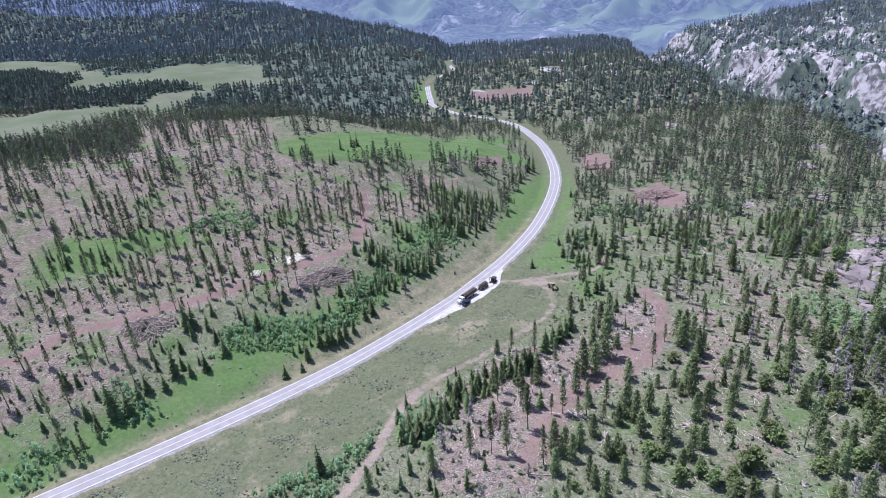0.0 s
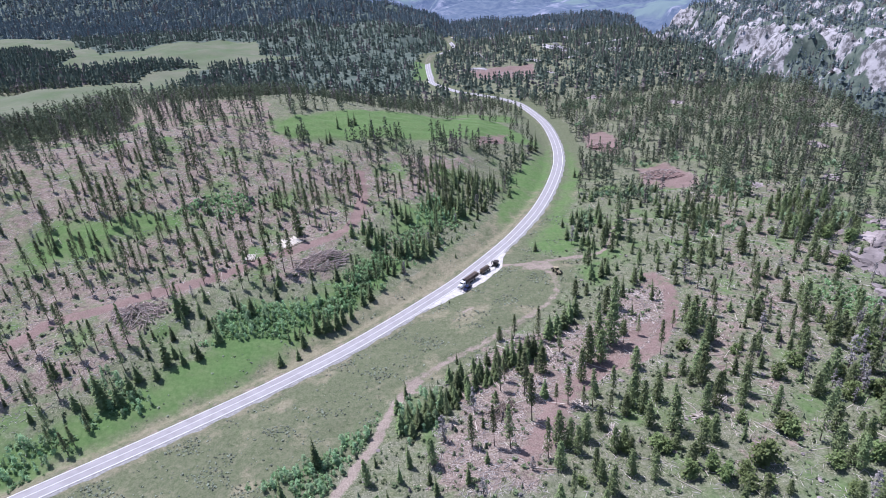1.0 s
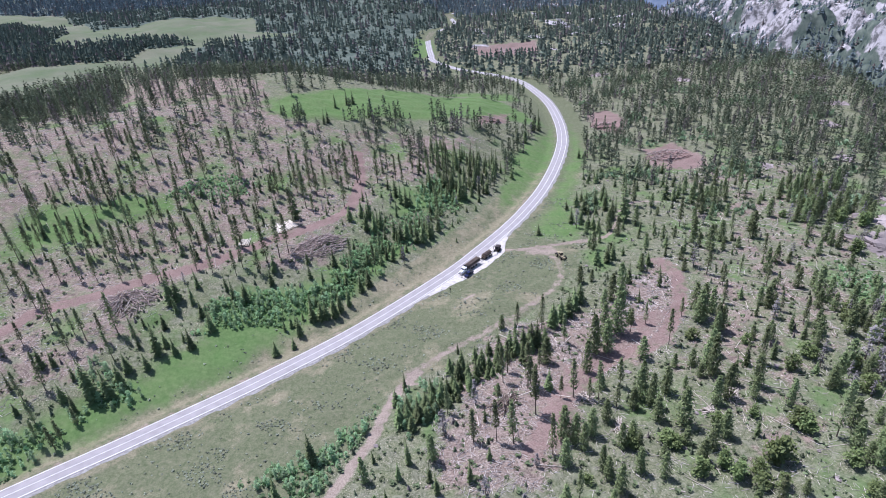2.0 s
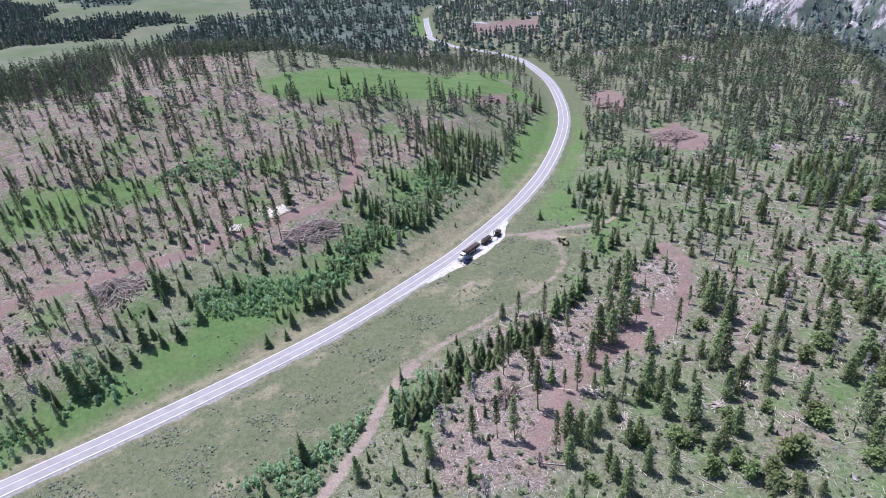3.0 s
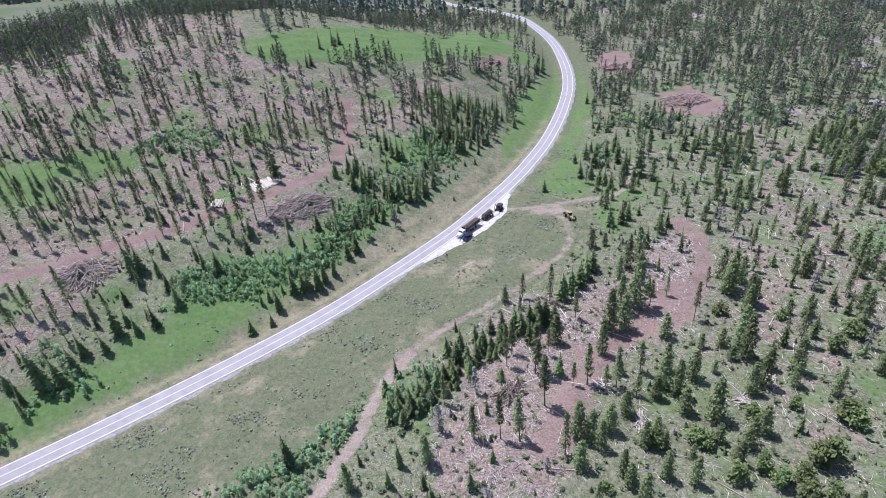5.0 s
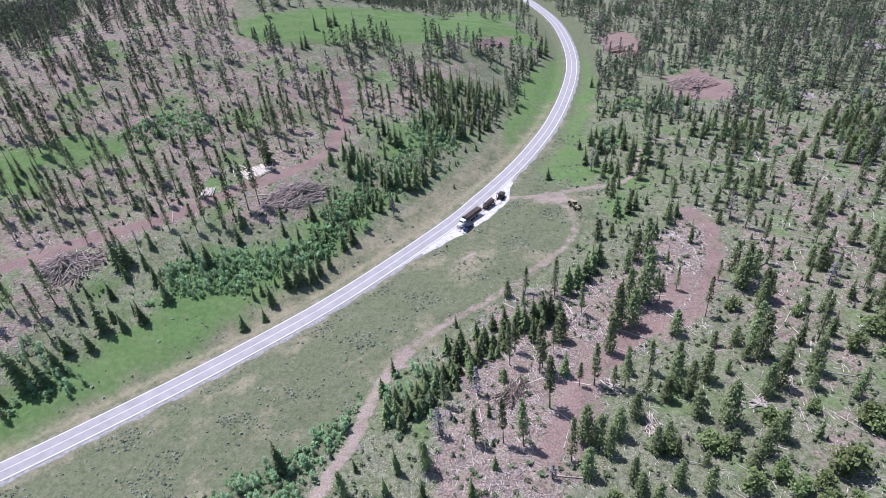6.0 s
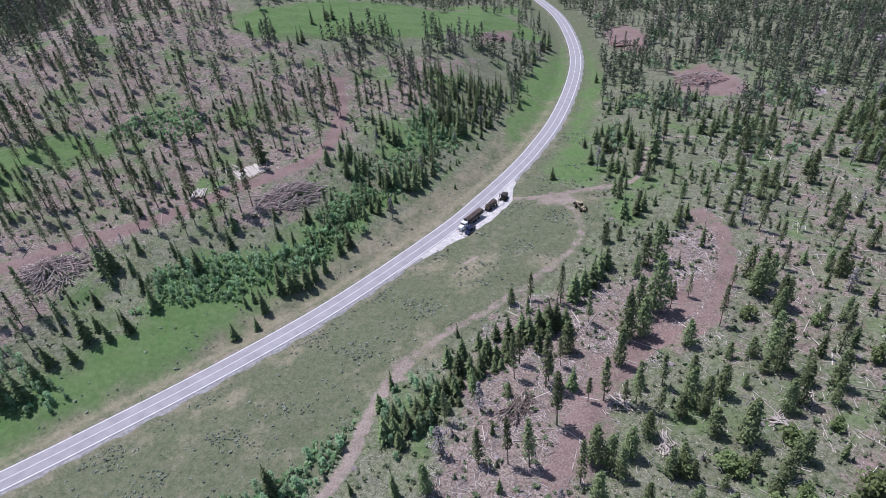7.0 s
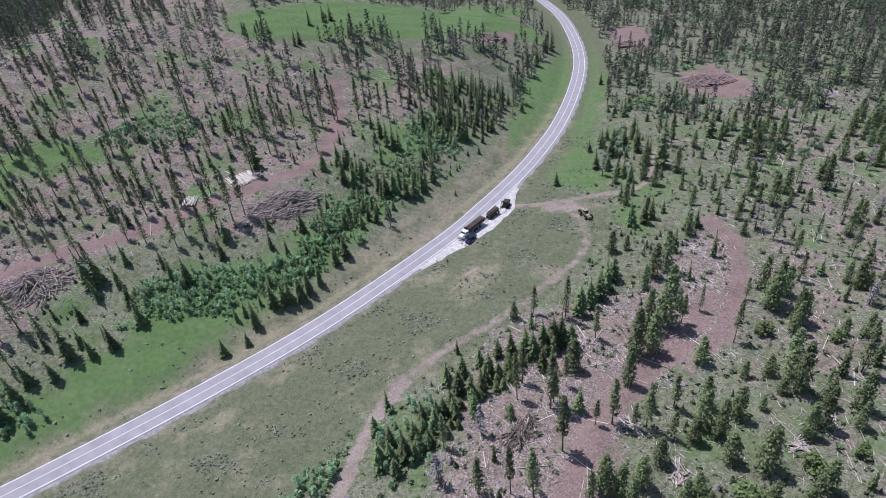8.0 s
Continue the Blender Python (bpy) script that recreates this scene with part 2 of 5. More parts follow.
def catmull(P, step):
    """A smooth line through the points P, sampled about every step metres."""
    out = []
    Q = np.vstack([2 * P[0] - P[1], P, 2 * P[-1] - P[-2]])
    for i in range(1, len(Q) - 2):
        n = max(2, int(np.linalg.norm(Q[i + 1] - Q[i]) / step))
        t = np.linspace(0, 1, n, endpoint=False)[:, None]
        a, b, c, d = Q[i - 1:i + 3]
        out.append(0.5 * (2 * b + (c - a) * t + (2 * a - 5 * b + 4 * c - d) * t ** 2 + (3 * b - a - 3 * c + d) * t ** 3))
    return np.vstack(out + [P[-1:]])


def line_distance(x, y, line):
    """Distance to a polyline, positive to its left."""
    best, sign = np.full(np.shape(x), 1e9), np.ones(np.shape(x))
    for (ax, ay), (bx, by) in zip(line[:-1], line[1:]):
        dx, dy = bx - ax, by - ay
        t = np.clip(((x - ax) * dx + (y - ay) * dy) / (dx * dx + dy * dy), 0, 1)
        d = np.hypot(x - ax - t * dx, y - ay - t * dy)
        near = d < best
        best = np.where(near, d, best)
        sign = np.where(near, np.sign(dx * (y - ay) - dy * (x - ax)), sign)
    return best * sign


def smooth(a, b, v):
    t = np.clip((v - a) / (b - a), 0, 1)
    return t * t * (3 - 2 * t)


def waves(x, y, size, seed, octaves=3):
    """A cheap wandering field between about -1 and 1."""
    rng = np.random.RandomState(seed)
    out, amp = 0.0, 1.0
    for _ in range(octaves):
        for _ in range(4):
            a, p = rng.uniform(0, 2 * math.pi, 2)
            k = 2 * math.pi / size * rng.uniform(0.6, 1.4)
            out = out + amp * np.sin(k * (x * math.cos(a) + y * math.sin(a)) + p) * 0.4
        size, amp = size * 0.47, amp * 0.5
    return out


def road_height(y):
    return 2.4 - 0.036 * y - 0.02 * np.maximum(y - 900, 0)


# the wooded ridge that comes down from the north-west to the highway: its crest
RIDGE_X = (-3600, -2200, -1500, -945, -665, -440, -237, -107, -40, 20)
RIDGE_Z = (460, 330, 215, 124, 90, 62, 20, 0, -26, -60)


def canyon(x, y):
    """How far a place lies east of the plateau's rim, along an uneven wall."""
    return x - (322 + 0.05 * y) + 14 * waves(0 * x, y, 260, 13, 2) - 60 * smooth(1000, 1500, y)


def far_wall(x, y):
    return canyon(x, y) + 26 * waves(x, y, 230, 9, 3) + 7 * waves(x, y, 48, 10, 2)


def height(x, y, u=None):
    """The ground's height. u: the distance to the highway, positive to its left."""
    x, y = np.asarray(x, float), np.asarray(y, float)
    if u is None:
        u = line_distance(x, y, ROAD)
    z = np.maximum(road_height(y), -118)
    v = np.maximum(u, 0)
    near = np.interp(v, (0, 9, 62, 92, 215, 262, 420, 800, 1500), (0, 0, 16, 18.5, 53, 55, 46, 60, 90))
    far = np.interp(v, (0, 25, 150, 300, 450, 800, 1500), (0, 0, 9, 34, 48, 60, 90))
    f = smooth(235, 430, y)
    z = z + (near * (1 - f) + far * f) * (1 - smooth(1250, 1900, y))
    z = z + 10 * np.exp(-((x + 52) ** 2 + (y - 190) ** 2) / 2 / 55.0 ** 2) * smooth(20, 70, u)
    # the wooded ridge beyond the meadow
    along = (y - np.interp(x, (-3600, -1735, -945, -600, -440, 0, 400), (2300, 2010, 1950, 1780, 1604, 1120, 680))) / 1.4
    share = np.exp(-(along / np.where(along < 0, 300.0, 420.0)) ** 2) * smooth(0, 60, -x)
    z = z + np.maximum(np.interp(x, RIDGE_X, RIDGE_Z) + 7 * waves(x, y, 300, 5) - z, 0) * share
    # the canyon and its far, rocky side
    c, w = canyon(x, y), far_wall(x, y)
    g = smooth(90, 300, y) * (1 - smooth(1700, 2300, y))
    z = z - 140 * smooth(0, 90, c) * g
    rise = np.interp(w, (0, 100, 118, 134, 175, 215, 243, 290, 380, 800, 1600), (0, 0, 20, 62, 74, 86, 126, 138, 152, 200, 330))
    z = z + rise * g * np.where(c > 60, 1.0, smooth(20, 60, c))
    z = z + smooth(95, 140, w) * g * (5 * waves(x, y, 34, 14, 3) + 9 * np.abs(waves(x, y, 75, 15, 3)))
    # foothills and mountains all round
    r = np.hypot(x, y - 300)
    gap = np.exp(-(((x - 0.24 * y) / (500 + 0.05 * r)) ** 2)) * smooth(0, 2000, y)
    z = z + smooth(2750, 4900, r) * (820 + 260 * waves(x, y, 1500, 11, 4)) * (1 - 0.82 * gap) + smooth(1850, 2500, r) * 62 * np.maximum(waves(x, y, 480, 12, 3), -0.4) * smooth(-300, 0, x + 0.15 * y)
    z = z + 42 * np.exp(-((x - 90) / 330) ** 2 - ((y - 2320) / 140) ** 2) + 24 * np.exp(-((x - 420) / 260) ** 2 - ((y - 2050) / 130) ** 2)
    # small relief, none on the highway
    off = smooth(5, 40, np.abs(u)) * smooth(14, 34, np.hypot(x - 5, y - 6))
    z = z + off * (0.9 * waves(x, y, 60, 21) + 0.25 * waves(x, y, 11, 22, 2))
    z = z - 0.45 * smooth(16, 34, np.hypot(x - 5, y - 6)) * smooth(5.2, 7.5, np.abs(u)) * (1 - smooth(9, 16, np.abs(u)))
    z = z + smooth(300, 900, np.hypot(x, y)) * 5 * waves(x, y, 190, 23) * smooth(12, 70, np.abs(u))
    return z


def inside(x, y, poly):
    """How far inside a closed outline each place lies, negative outside it."""
    p = np.array(poly, float)
    q = np.roll(p, -1, 0)
    hit = np.zeros(np.shape(x), bool)
    for (ax, ay), (bx, by) in zip(p, q):
        cross = (ay > y) != (by > y)
        hit ^= cross & (x < (bx - ax) * (y - ay) / ((by - ay) or 1e-9) + ax)
    d = np.abs(line_distance(x, y, np.vstack([p, p[:1]])))
    return np.where(hit, d, -d)


LUSH = (
    [(-170, -128), (-160, -105), (-148, -92), (-126, -77), (-112, -60), (-82, -43), (-74, -51), (-94, -69), (-125, -96), (-150, -116)],
    [(-222, 21), (-190, 36), (-169, 48), (-143, 50), (-140, 33), (-163, 20), (-165, 3), (-200, -14)],
    [(-128, 163), (-122, 177), (-106, 198), (-84, 220), (-55, 240), (-23, 260), (12, 295), (40, 284), (68, 232), (38, 225), (10, 196), (-20, 178), (-67, 157), (-96, 146), (-120, 149)],
    [(29, 147), (77, 237), (65, 149), (43, 103), (22, 69), (17, 85), (27, 112)],
    [(89, 241), (87, 156), (66, 95), (58, 60), (70, 37), (48, 28), (34, 34), (54, 90), (77, 166)],
    [(-51, 67), (-34, 80), (-4, 85), (-10, 55), (-35, 44)],
    [(56, 15), (70, 24), (67, -1), (55, -9)],
    [(-105, -60), (-103, -41), (-95, -23), (-71, -14), (-49, 0), (-31, 24), (-26, 20), (-48, -13), (-66, -42), (-74, -51), (-97, -69)],
    [(-38, 300), (10, 330), (55, 345), (62, 310), (40, 295)],
    [(-60, 600), (-30, 640), (-36, 780), (-70, 800), (-66, 690)],
)
LUSH_SHARE = (1.0, 0.8, 1.0, 0.8, 0.85, 0.7, 0.9, 1.0, 0.8, 0.8)
STEPPE = (
    [(-389, 244), (-366, 287), (-369, 407), (-343, 467), (-349, 561), (-352, 687), (-286, 706), (-253, 793), (-313, 772), (-372, 944), (-445, 966), (-500, 911), (-551, 862), (-617, 841), (-744, 993),
     (-922, 1230), (-1040, 1190), (-1400, 1300), (-1100, 700), (-600, 300)],
)
# belts of spruce that cross the valley meadow
BELTS = (
    [(-661, 628), (-625, 649), (-595, 671), (-590, 720), (-690, 830), (-830, 930), (-1000, 1000), (-1250, 1100), (-900, 700)],
    [(-507, 410), (-437, 423), (-403, 521), (-379, 608), (-380, 680), (-425, 680), (-430, 630), (-524, 610), (-595, 590), (-656, 560), (-800, 520), (-700, 430)],
)
FOREST_WEST = [(-270, 80), (-279, 125), (-239, 110), (-211, 118), (-250, 215), (-320, 340), (-366, 287), (-389, 244), (-420, 120), (-340, 60)]
FOREST_BELT = [(-305, 412), (-333, 528), (-281, 657), (-214, 576), (-149, 300), (-160, 232), (-208, 264)]
LOGGED = (
    [(-250, -30), (-350, 100), (-250, 172), (-113, 146), (-86, 141), (-38, 148), (15, 157), (-16, 93), (-45, 67), (-56, 19), (-63, -4), (-121, -15), (-125, -43), (-136, -72), (-153, -88), (-176, -108), (-226, -100)],
    [(-211, 118), (-256, 215), (-317, 359), (-208, 264), (-149, 232), (-126, 176), (-102, 132), (-151, 98)],
    [(-8, -90), (-6, -76), (4, -58), (17, -44), (36, -38), (53, -32), (70, -14), (88, 1), (95, -14), (85, -44), (72, -64), (56, -70), (38, -83), (31, -98), (19, -125), (-14, -125)],
)
SPOIL = (
    [(126, 161), (147, 169), (159, 140), (155, 120), (131, 119), (120, 131)],
    [(108, 263), (127, 276), (134, 233), (123, 204), (104, 220)],
    [(13, 204), (42, 250), (36, 212), (16, 190)],
    [(22, 660), (119, 695), (114, 622), (35, 578)],
)
MEADOW = [(-260, -225), (-136, -121), (-8, -6), (20, 20), (34, 34), (56, 22), (50, -4), (30, -31), (0, -59), (-27, -79), (-38, -104), (-70, -150), (-150, -230)]
TRACKS = (
    ([(-230, -75), (-181, -58), (-173, -42), (-153, -32), (-135, -16), (-112, -7), (-90, 15), (-70, 29), (-59, 52), (-58, 85), (-63, 115)], 3.0),
    ([(15, 18), (20, 22), (26, 21), (36, 23), (44, 25), (54, 27), (65, 29), (73, 33), (79, 44), (85, 60), (94, 68), (108, 68)], 0.9),
    ([(-52, -150), (-34, -107), (-32, -101), (-29, -92), (-26, -82), (-23, -75), (-19, -70)], 1.5),
    ([(-23, -70), (-18, -67), (-12, -62), (-6, -55), (3, -50), (11, -45), (21, -35), (29, -26), (37, -17), (42, -8), (43, -1), (42, 10), (35, 15)], 1.2),
    ([(86, 0), (89, -2), (91, -14), (85, -34), (73, -55), (65, -62), (53, -65), (43, -74), (27, -93), (17, -110)], 2.7),
)
OUTCROPS = [(222, 44, 9), (190, 2, 15), (180, -32, 11), (206, 22, 15), (263, 184, 9), (236, 116, 8), (186, 110, 7), (300, 240, 11), (150, 420, 12),
            (220, 360, 10), (250, 1640, 75), (260, 520, 16), (150, 600, 16), (60, 760, 20), (210, 800, 22), (330, 330, 10)]
TRACK_LINES = [(catmull(np.array(p, float), 6), w) for p, w in TRACKS]


def covers(x, y, u):
    """The share of each ground cover at the places given."""
    c = {}
    soft = lambda d, w: smooth(-w, w, d)
    c["lush"] = np.max([w * soft(inside(x, y, p), 11) for p, w in zip(LUSH, LUSH_SHARE)], 0)
    c["lush"] = np.maximum(c["lush"], np.clip(0.26 + 0.26 * waves(x, y, 40, 33), 0, np.where(u > 0, 0.6, 0.5)) * (np.abs(u) > 20) * (inside(x, y, MEADOW) < 0) * (1 - smooth(-4, 4, inside(x, y, LOGGED[2]))) * (1 - smooth(150, 260, y)))
    belt = np.max([soft(inside(x, y, p), 9) for p in BELTS], 0)
    c["steppe"] = np.max([soft(inside(x, y, p), 10) for p in STEPPE], 0) * (1 - belt)
    logged = np.max([soft(inside(x, y, p), 9) for p in LOGGED], 0) * np.where(u > 0, 0.61, 0.82)
    right = smooth(-20, 40, inside(x, y, [(60, -30), (100, 20), (125, 130), (230, 150), (210, 20), (150, -60), (110, -130), (60, -130)])) * np.where(y < 0, 0.53, 0.44)
    spoil = np.max([soft(inside(x, y, p), 5) for p in SPOIL], 0)
    c["logged"] = np.maximum(np.maximum(logged, right), spoil)
    track, c["haul"] = np.zeros_like(x), np.zeros_like(x)
    for k, (line, w) in enumerate(TRACK_LINES):
        d = np.abs(line_distance(x, y, line))
        share = 0.9 * (1 - smooth(w - 0.4, w + 1.3, d)) * (0.92, 1.0, 1.0, 0.72, 0.74)[k] * np.where(k in (0, 4), 1.0, 0.82 + 0.18 * smooth(0.3, 0.8, np.abs(d - 0.9)))
        if k in (0, 4):
            c["haul"] = np.maximum(c["haul"], share)
        else:
            track = np.maximum(track, share)
    c["haul"] = np.maximum(c["haul"], 0.72 * spoil)
    torn = soft(inside(x, y, [(52, -66), (70, -58), (82, -40), (74, -34), (60, -46), (46, -58), (30, -74), (20, -92), (14, -112), (30, -112), (36, -90)]), 4)
    c["haul"] = np.maximum(c["haul"], 0.52 * torn)
    scar = np.hypot(((x - 1) * 0.8 + (y + 21) * 0.6) / 6, ((y + 21) * 0.8 - (x - 1) * 0.6) / 1.3)
    track = np.maximum(track, 0.9 * (1 - smooth(0.3, 1.2, scar)))
    bank = np.hypot((x + 19.5) / 3.2, (y + 74.5) / 1.4)
    track = np.maximum(track, 0.95 * (1 - smooth(0.4, 1.2, bank)))
    pull = np.hypot((x - 37) / 10, (y - 19) / 7)
    track = np.maximum(track, 0.66 * (1 - smooth(0.5, 1.3, pull)))
    c["track"] = np.maximum(track, 0.4 * (1 - smooth(4.3, 6.5, np.abs(u))))
    open_land = np.maximum(np.maximum(smooth(0.5, 0.9, c["lush"]), c["steppe"]), soft(inside(x, y, MEADOW), 6))
    open_land = np.maximum(open_land, 1 - smooth(14, 24, np.abs(u)))
    c["wood"] = 1 - open_land
    verge = smooth(5, 8, u) * (1 - smooth(20, 27, u)) * 0.54 + (1 - smooth(6, 10, np.abs(u))) * 0.5
    c["straw"] = np.maximum(verge, np.clip(0.16 + 0.34 * waves(x, y, 30, 35), 0, 0.62) * (u < 0)) * (y < 140)
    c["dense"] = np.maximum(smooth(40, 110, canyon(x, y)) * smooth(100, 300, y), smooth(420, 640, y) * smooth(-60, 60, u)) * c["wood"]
    w = far_wall(x, y)
    bands = smooth(100, 122, w) * (1 - smooth(134, 158, w)) * smooth(-0.5, 0.1, waves(x, y, 260, 31, 3))
    bands = np.maximum(bands, smooth(205, 225, w) * (1 - smooth(245, 272, w)) * smooth(-0.45, 0.15, waves(x, y, 330, 32, 3)))
    ledges = smooth(110, 180, w) * smooth(0.05, 0.4, waves(x * 0.8 - y * 0.3, y * 0.5 + x * 0.9, 60, 34, 3)) * (1 - smooth(500, 900, w))
    stone = np.maximum(bands, 0.8 * ledges) * smooth(200, 330, y) * (1 - smooth(2000, 2500, y))
    knobs = smooth(-60, 60, x) * (canyon(x, y) < 0) * smooth(430, 620, y) * smooth(0.62, 0.9, waves(x, y * 0.6, 85, 36, 3)) * (np.abs(u) > 30)
    stone = np.maximum(stone, 0.75 * knobs)
    for ox, oy, r in OUTCROPS:
        stone = np.maximum(stone, 0.30 * (1 - smooth(0.4, 1.5, np.hypot(x - ox, (y - oy) * 0.8) / r)))
    c["stone"] = np.clip(stone, 0, 1)
    return c


def spread(lo, hi, step, far_lo, far_hi, grow, most=9.0, until=1900):
    """Grid lines: even between lo and hi, wider beyond, ever wider past until."""
    out = list(np.arange(lo, hi + step, step))
    s, v = step, out[-1]
    while v < far_hi:
        s = s * grow if v > until else min(s * grow, most)
        v += s
        out.append(v)
    s, v = step, lo
    while v > far_lo:
        s = s * grow if v < -until else min(s * grow, most)
        v -= s
        out.insert(0, v)
    return np.array(out)


def sheet(name, gx, gy, mat, cover=True):
    X, Y = np.meshgrid(gx, gy)
    x, y = X.ravel(), Y.ravel()
    u = line_distance(x, y, ROAD)
    z = height(x, y, u)
    n, k = len(gx), len(gy)
    i = (np.arange(k - 1)[:, None] * n + np.arange(n - 1)).ravel()
    faces = np.stack([i, i + 1, i + n + 1, i + n], 1)
    ob = arrays(name, np.stack([x, y, z], 1), faces, mat)
    ob.data.polygons.foreach_set("use_smooth", np.ones(len(faces), bool))
    if cover:
        for key, value in covers(x, y, u).items():
            a = ob.data.attributes.new(key, "FLOAT", "POINT")
            a.data.foreach_set("value", value.astype(np.float32))
    return ob


GROUND = ground_material()
ROWS = spread(-165, 330, 1.7, -1500, 1750, 1.06)
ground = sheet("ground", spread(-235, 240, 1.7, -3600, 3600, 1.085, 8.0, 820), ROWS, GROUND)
tagged(ground, "open meadow, logged earth and forest floor of a mountain valley", "ground", kind="structure")


def mountain_material():
    """Hazy slopes: dark woods with gaps, pale rock here and there and, where the cover says so, fields."""
    m = material("hazy distant slopes", ((0.012, 0.020, 0.018), (0.075, 0.085, 0.075)), 22, 0.95, detail=6)
    t, link = m.node_tree, m.node_tree.links.new
    b = t.nodes["Principled BSDF"]
    woods_colour = b.inputs["Base Color"].links[0].from_socket
    rock, share, scree = t.nodes.new("ShaderNodeTexNoise"), t.nodes.new("ShaderNodeValToRGB"), t.nodes.new("ShaderNodeRGB")
    rock.inputs["Scale"].default_value, rock.inputs["Detail"].default_value, rock.inputs["Roughness"].default_value = 1 / 130, 9, 0.68
    link(t.nodes["Texture Coordinate"].outputs["Object"], rock.inputs["Vector"])
    share.color_ramp.elements[0].position, share.color_ramp.elements[1].position = 0.56, 0.66
    link(rock.outputs["Fac"], share.inputs["Fac"])
    scree.outputs[0].default_value = (0.19, 0.18, 0.19, 1)
    grass, field = t.nodes.new("ShaderNodeRGB"), t.nodes.new("ShaderNodeAttribute")
    grass.outputs[0].default_value = (0.092, 0.122, 0.072, 1)
    field.attribute_name = "field"
    out = woods_colour
    for fac, colour in ((share.outputs["Color"], scree.outputs[0]), (field.outputs["Fac"], grass.outputs[0])):
        n = t.nodes.new("ShaderNodeMix")
        n.data_type = "RGBA"
        link(fac, n.inputs[0])
        link(out, n.inputs[6])
        link(colour, n.inputs[7])
        out = n.outputs[2]
    link(out, b.inputs["Base Color"])
    # The slopes give off an even blue glow in place of haze.
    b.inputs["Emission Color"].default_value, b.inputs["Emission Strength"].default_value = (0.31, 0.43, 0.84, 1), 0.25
    return m


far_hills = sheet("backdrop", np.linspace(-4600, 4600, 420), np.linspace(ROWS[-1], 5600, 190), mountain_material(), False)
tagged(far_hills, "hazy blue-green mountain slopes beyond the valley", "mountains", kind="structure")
X, Y = np.meshgrid(np.linspace(-4600, 4600, 420), np.linspace(ROWS[-1], 5600, 190))
meadow = smooth(0.1, 0.5, 0.6 * waves(X, Y, 500, 37, 3) + 1 - np.abs(X + 280) / 260) * smooth(2900, 3100, Y) * (1 - smooth(3500, 3900, Y))
meadow = np.maximum(meadow, 0.9 * smooth(0.3, 0.55, waves(X * 0.6, Y * 1.5, 420, 38, 3)) * smooth(200, 500, X) * (1 - smooth(4000, 4400, Y)))
far_hills.data.attributes.new("field", "FLOAT", "POINT").data.foreach_set("value", meadow.ravel().astype(np.float32))


# ---- the highway ----
CENTRE = catmull(ROAD[1:], 3.0)


def offset_line(line, d):
    """A line d metres to the right of the given one."""
    g = np.gradient(line, axis=0)
    g /= np.linalg.norm(g, axis=1)[:, None]
    return line + np.stack([g[:, 1], -g[:, 0]], 1) * np.reshape(d, (-1, 1))


def ribbon(name, left, right, lift, mat, thick=0.0, flare=0.0):
    """A strip between two lines on the highway's grade, with edges that go down."""
    z = lambda p: road_height(p[:, 1]) + lift
    rows = [np.column_stack([left, z(left) - thick]), np.column_stack([left, z(left)]), np.column_stack([right, z(right)]), np.column_stack([right + flare * (right - left) / np.linalg.norm(right - left, axis=1)[:, None].clip(0.1), z(right) - thick])]
    n = len(left)
    verts = np.vstack(rows)
    i = np.arange(n - 1)
    faces = np.vstack([np.stack([a * n + i, (a + 1) * n + i, (a + 1) * n + i + 1, a * n + i + 1], 1) for a in range(3)])
    return arrays(name, verts, faces, mat)


road = ribbon("road", offset_line(CENTRE, -3.48), offset_line(CENTRE, 3.95), 0.14, ASPHALT, 0.4)
tagged(road, "worn pale grey two-lane asphalt highway curving through the valley", "road", kind="structure")
for name, d, w in (("edge_line", -3.2, 0.2), ("edge_line", 3.42, 0.19), ("centre_line", 0.1, 0.14)):
    line = ribbon(name, offset_line(CENTRE, d - w / 2), offset_line(CENTRE, d + w / 2), 0.15, PAINT)
    line.parent = road
    tagged(line, "white painted line")
shoulder = ribbon("road_shoulder", offset_line(CENTRE, 3.93), offset_line(CENTRE, 4.85 + 0.25 * np.sin(np.arange(len(CENTRE)) * 1.7)), 0.07, SHOULDER, 0.2, 0.7)
tagged(shoulder, "narrow grey gravel shoulder along the asphalt", "shoulder", kind="structure")
sel = CENTRE[(CENTRE[:, 1] > -24) & (CENTRE[:, 1] < 44)]
s = np.linspace(0, 1, len(sel))
wide = 4.0 + 7.6 * smooth(0.02, 0.62, s) * (1 - smooth(0.74, 0.9, s) * 0.75) * (1 - smooth(0.86, 1.0, s)) + 0.22 * np.sin(s * 37) + 0.2 * np.sin(s * 83 + 1) + 0.12 * np.sin(s * 171)
turnout = ribbon("turnout", offset_line(sel, 3.9), offset_line(sel, np.maximum(wide, 4.2)), 0.09, GRAVEL, 0.2, 1.0)
tagged(turnout, "pale gravel turnout beside the highway", "turnout", kind="structure")


# ---- plants ----
def frond(out, z0, a, length, droop, wide, rng):
    """One flat bough, folded along its middle, with two side sprays."""
    c, s = math.cos(a), math.sin(a)
    p = lambda r, side, dz: (c * r - s * side, s * r + c * side, z0 + dz)
    tip, mid = p(length, 0, droop * length), p(length * 0.5, 0, droop * length * 0.3)
    l, r = p(length * 0.55, wide, droop * length * 0.75), p(length * 0.5, -wide, droop * length * 0.75)
    b = p(0, 0, 0.12 * length)
    out += [(b, l, mid), (l, tip, mid), (mid, tip, r), (b, mid, r)]


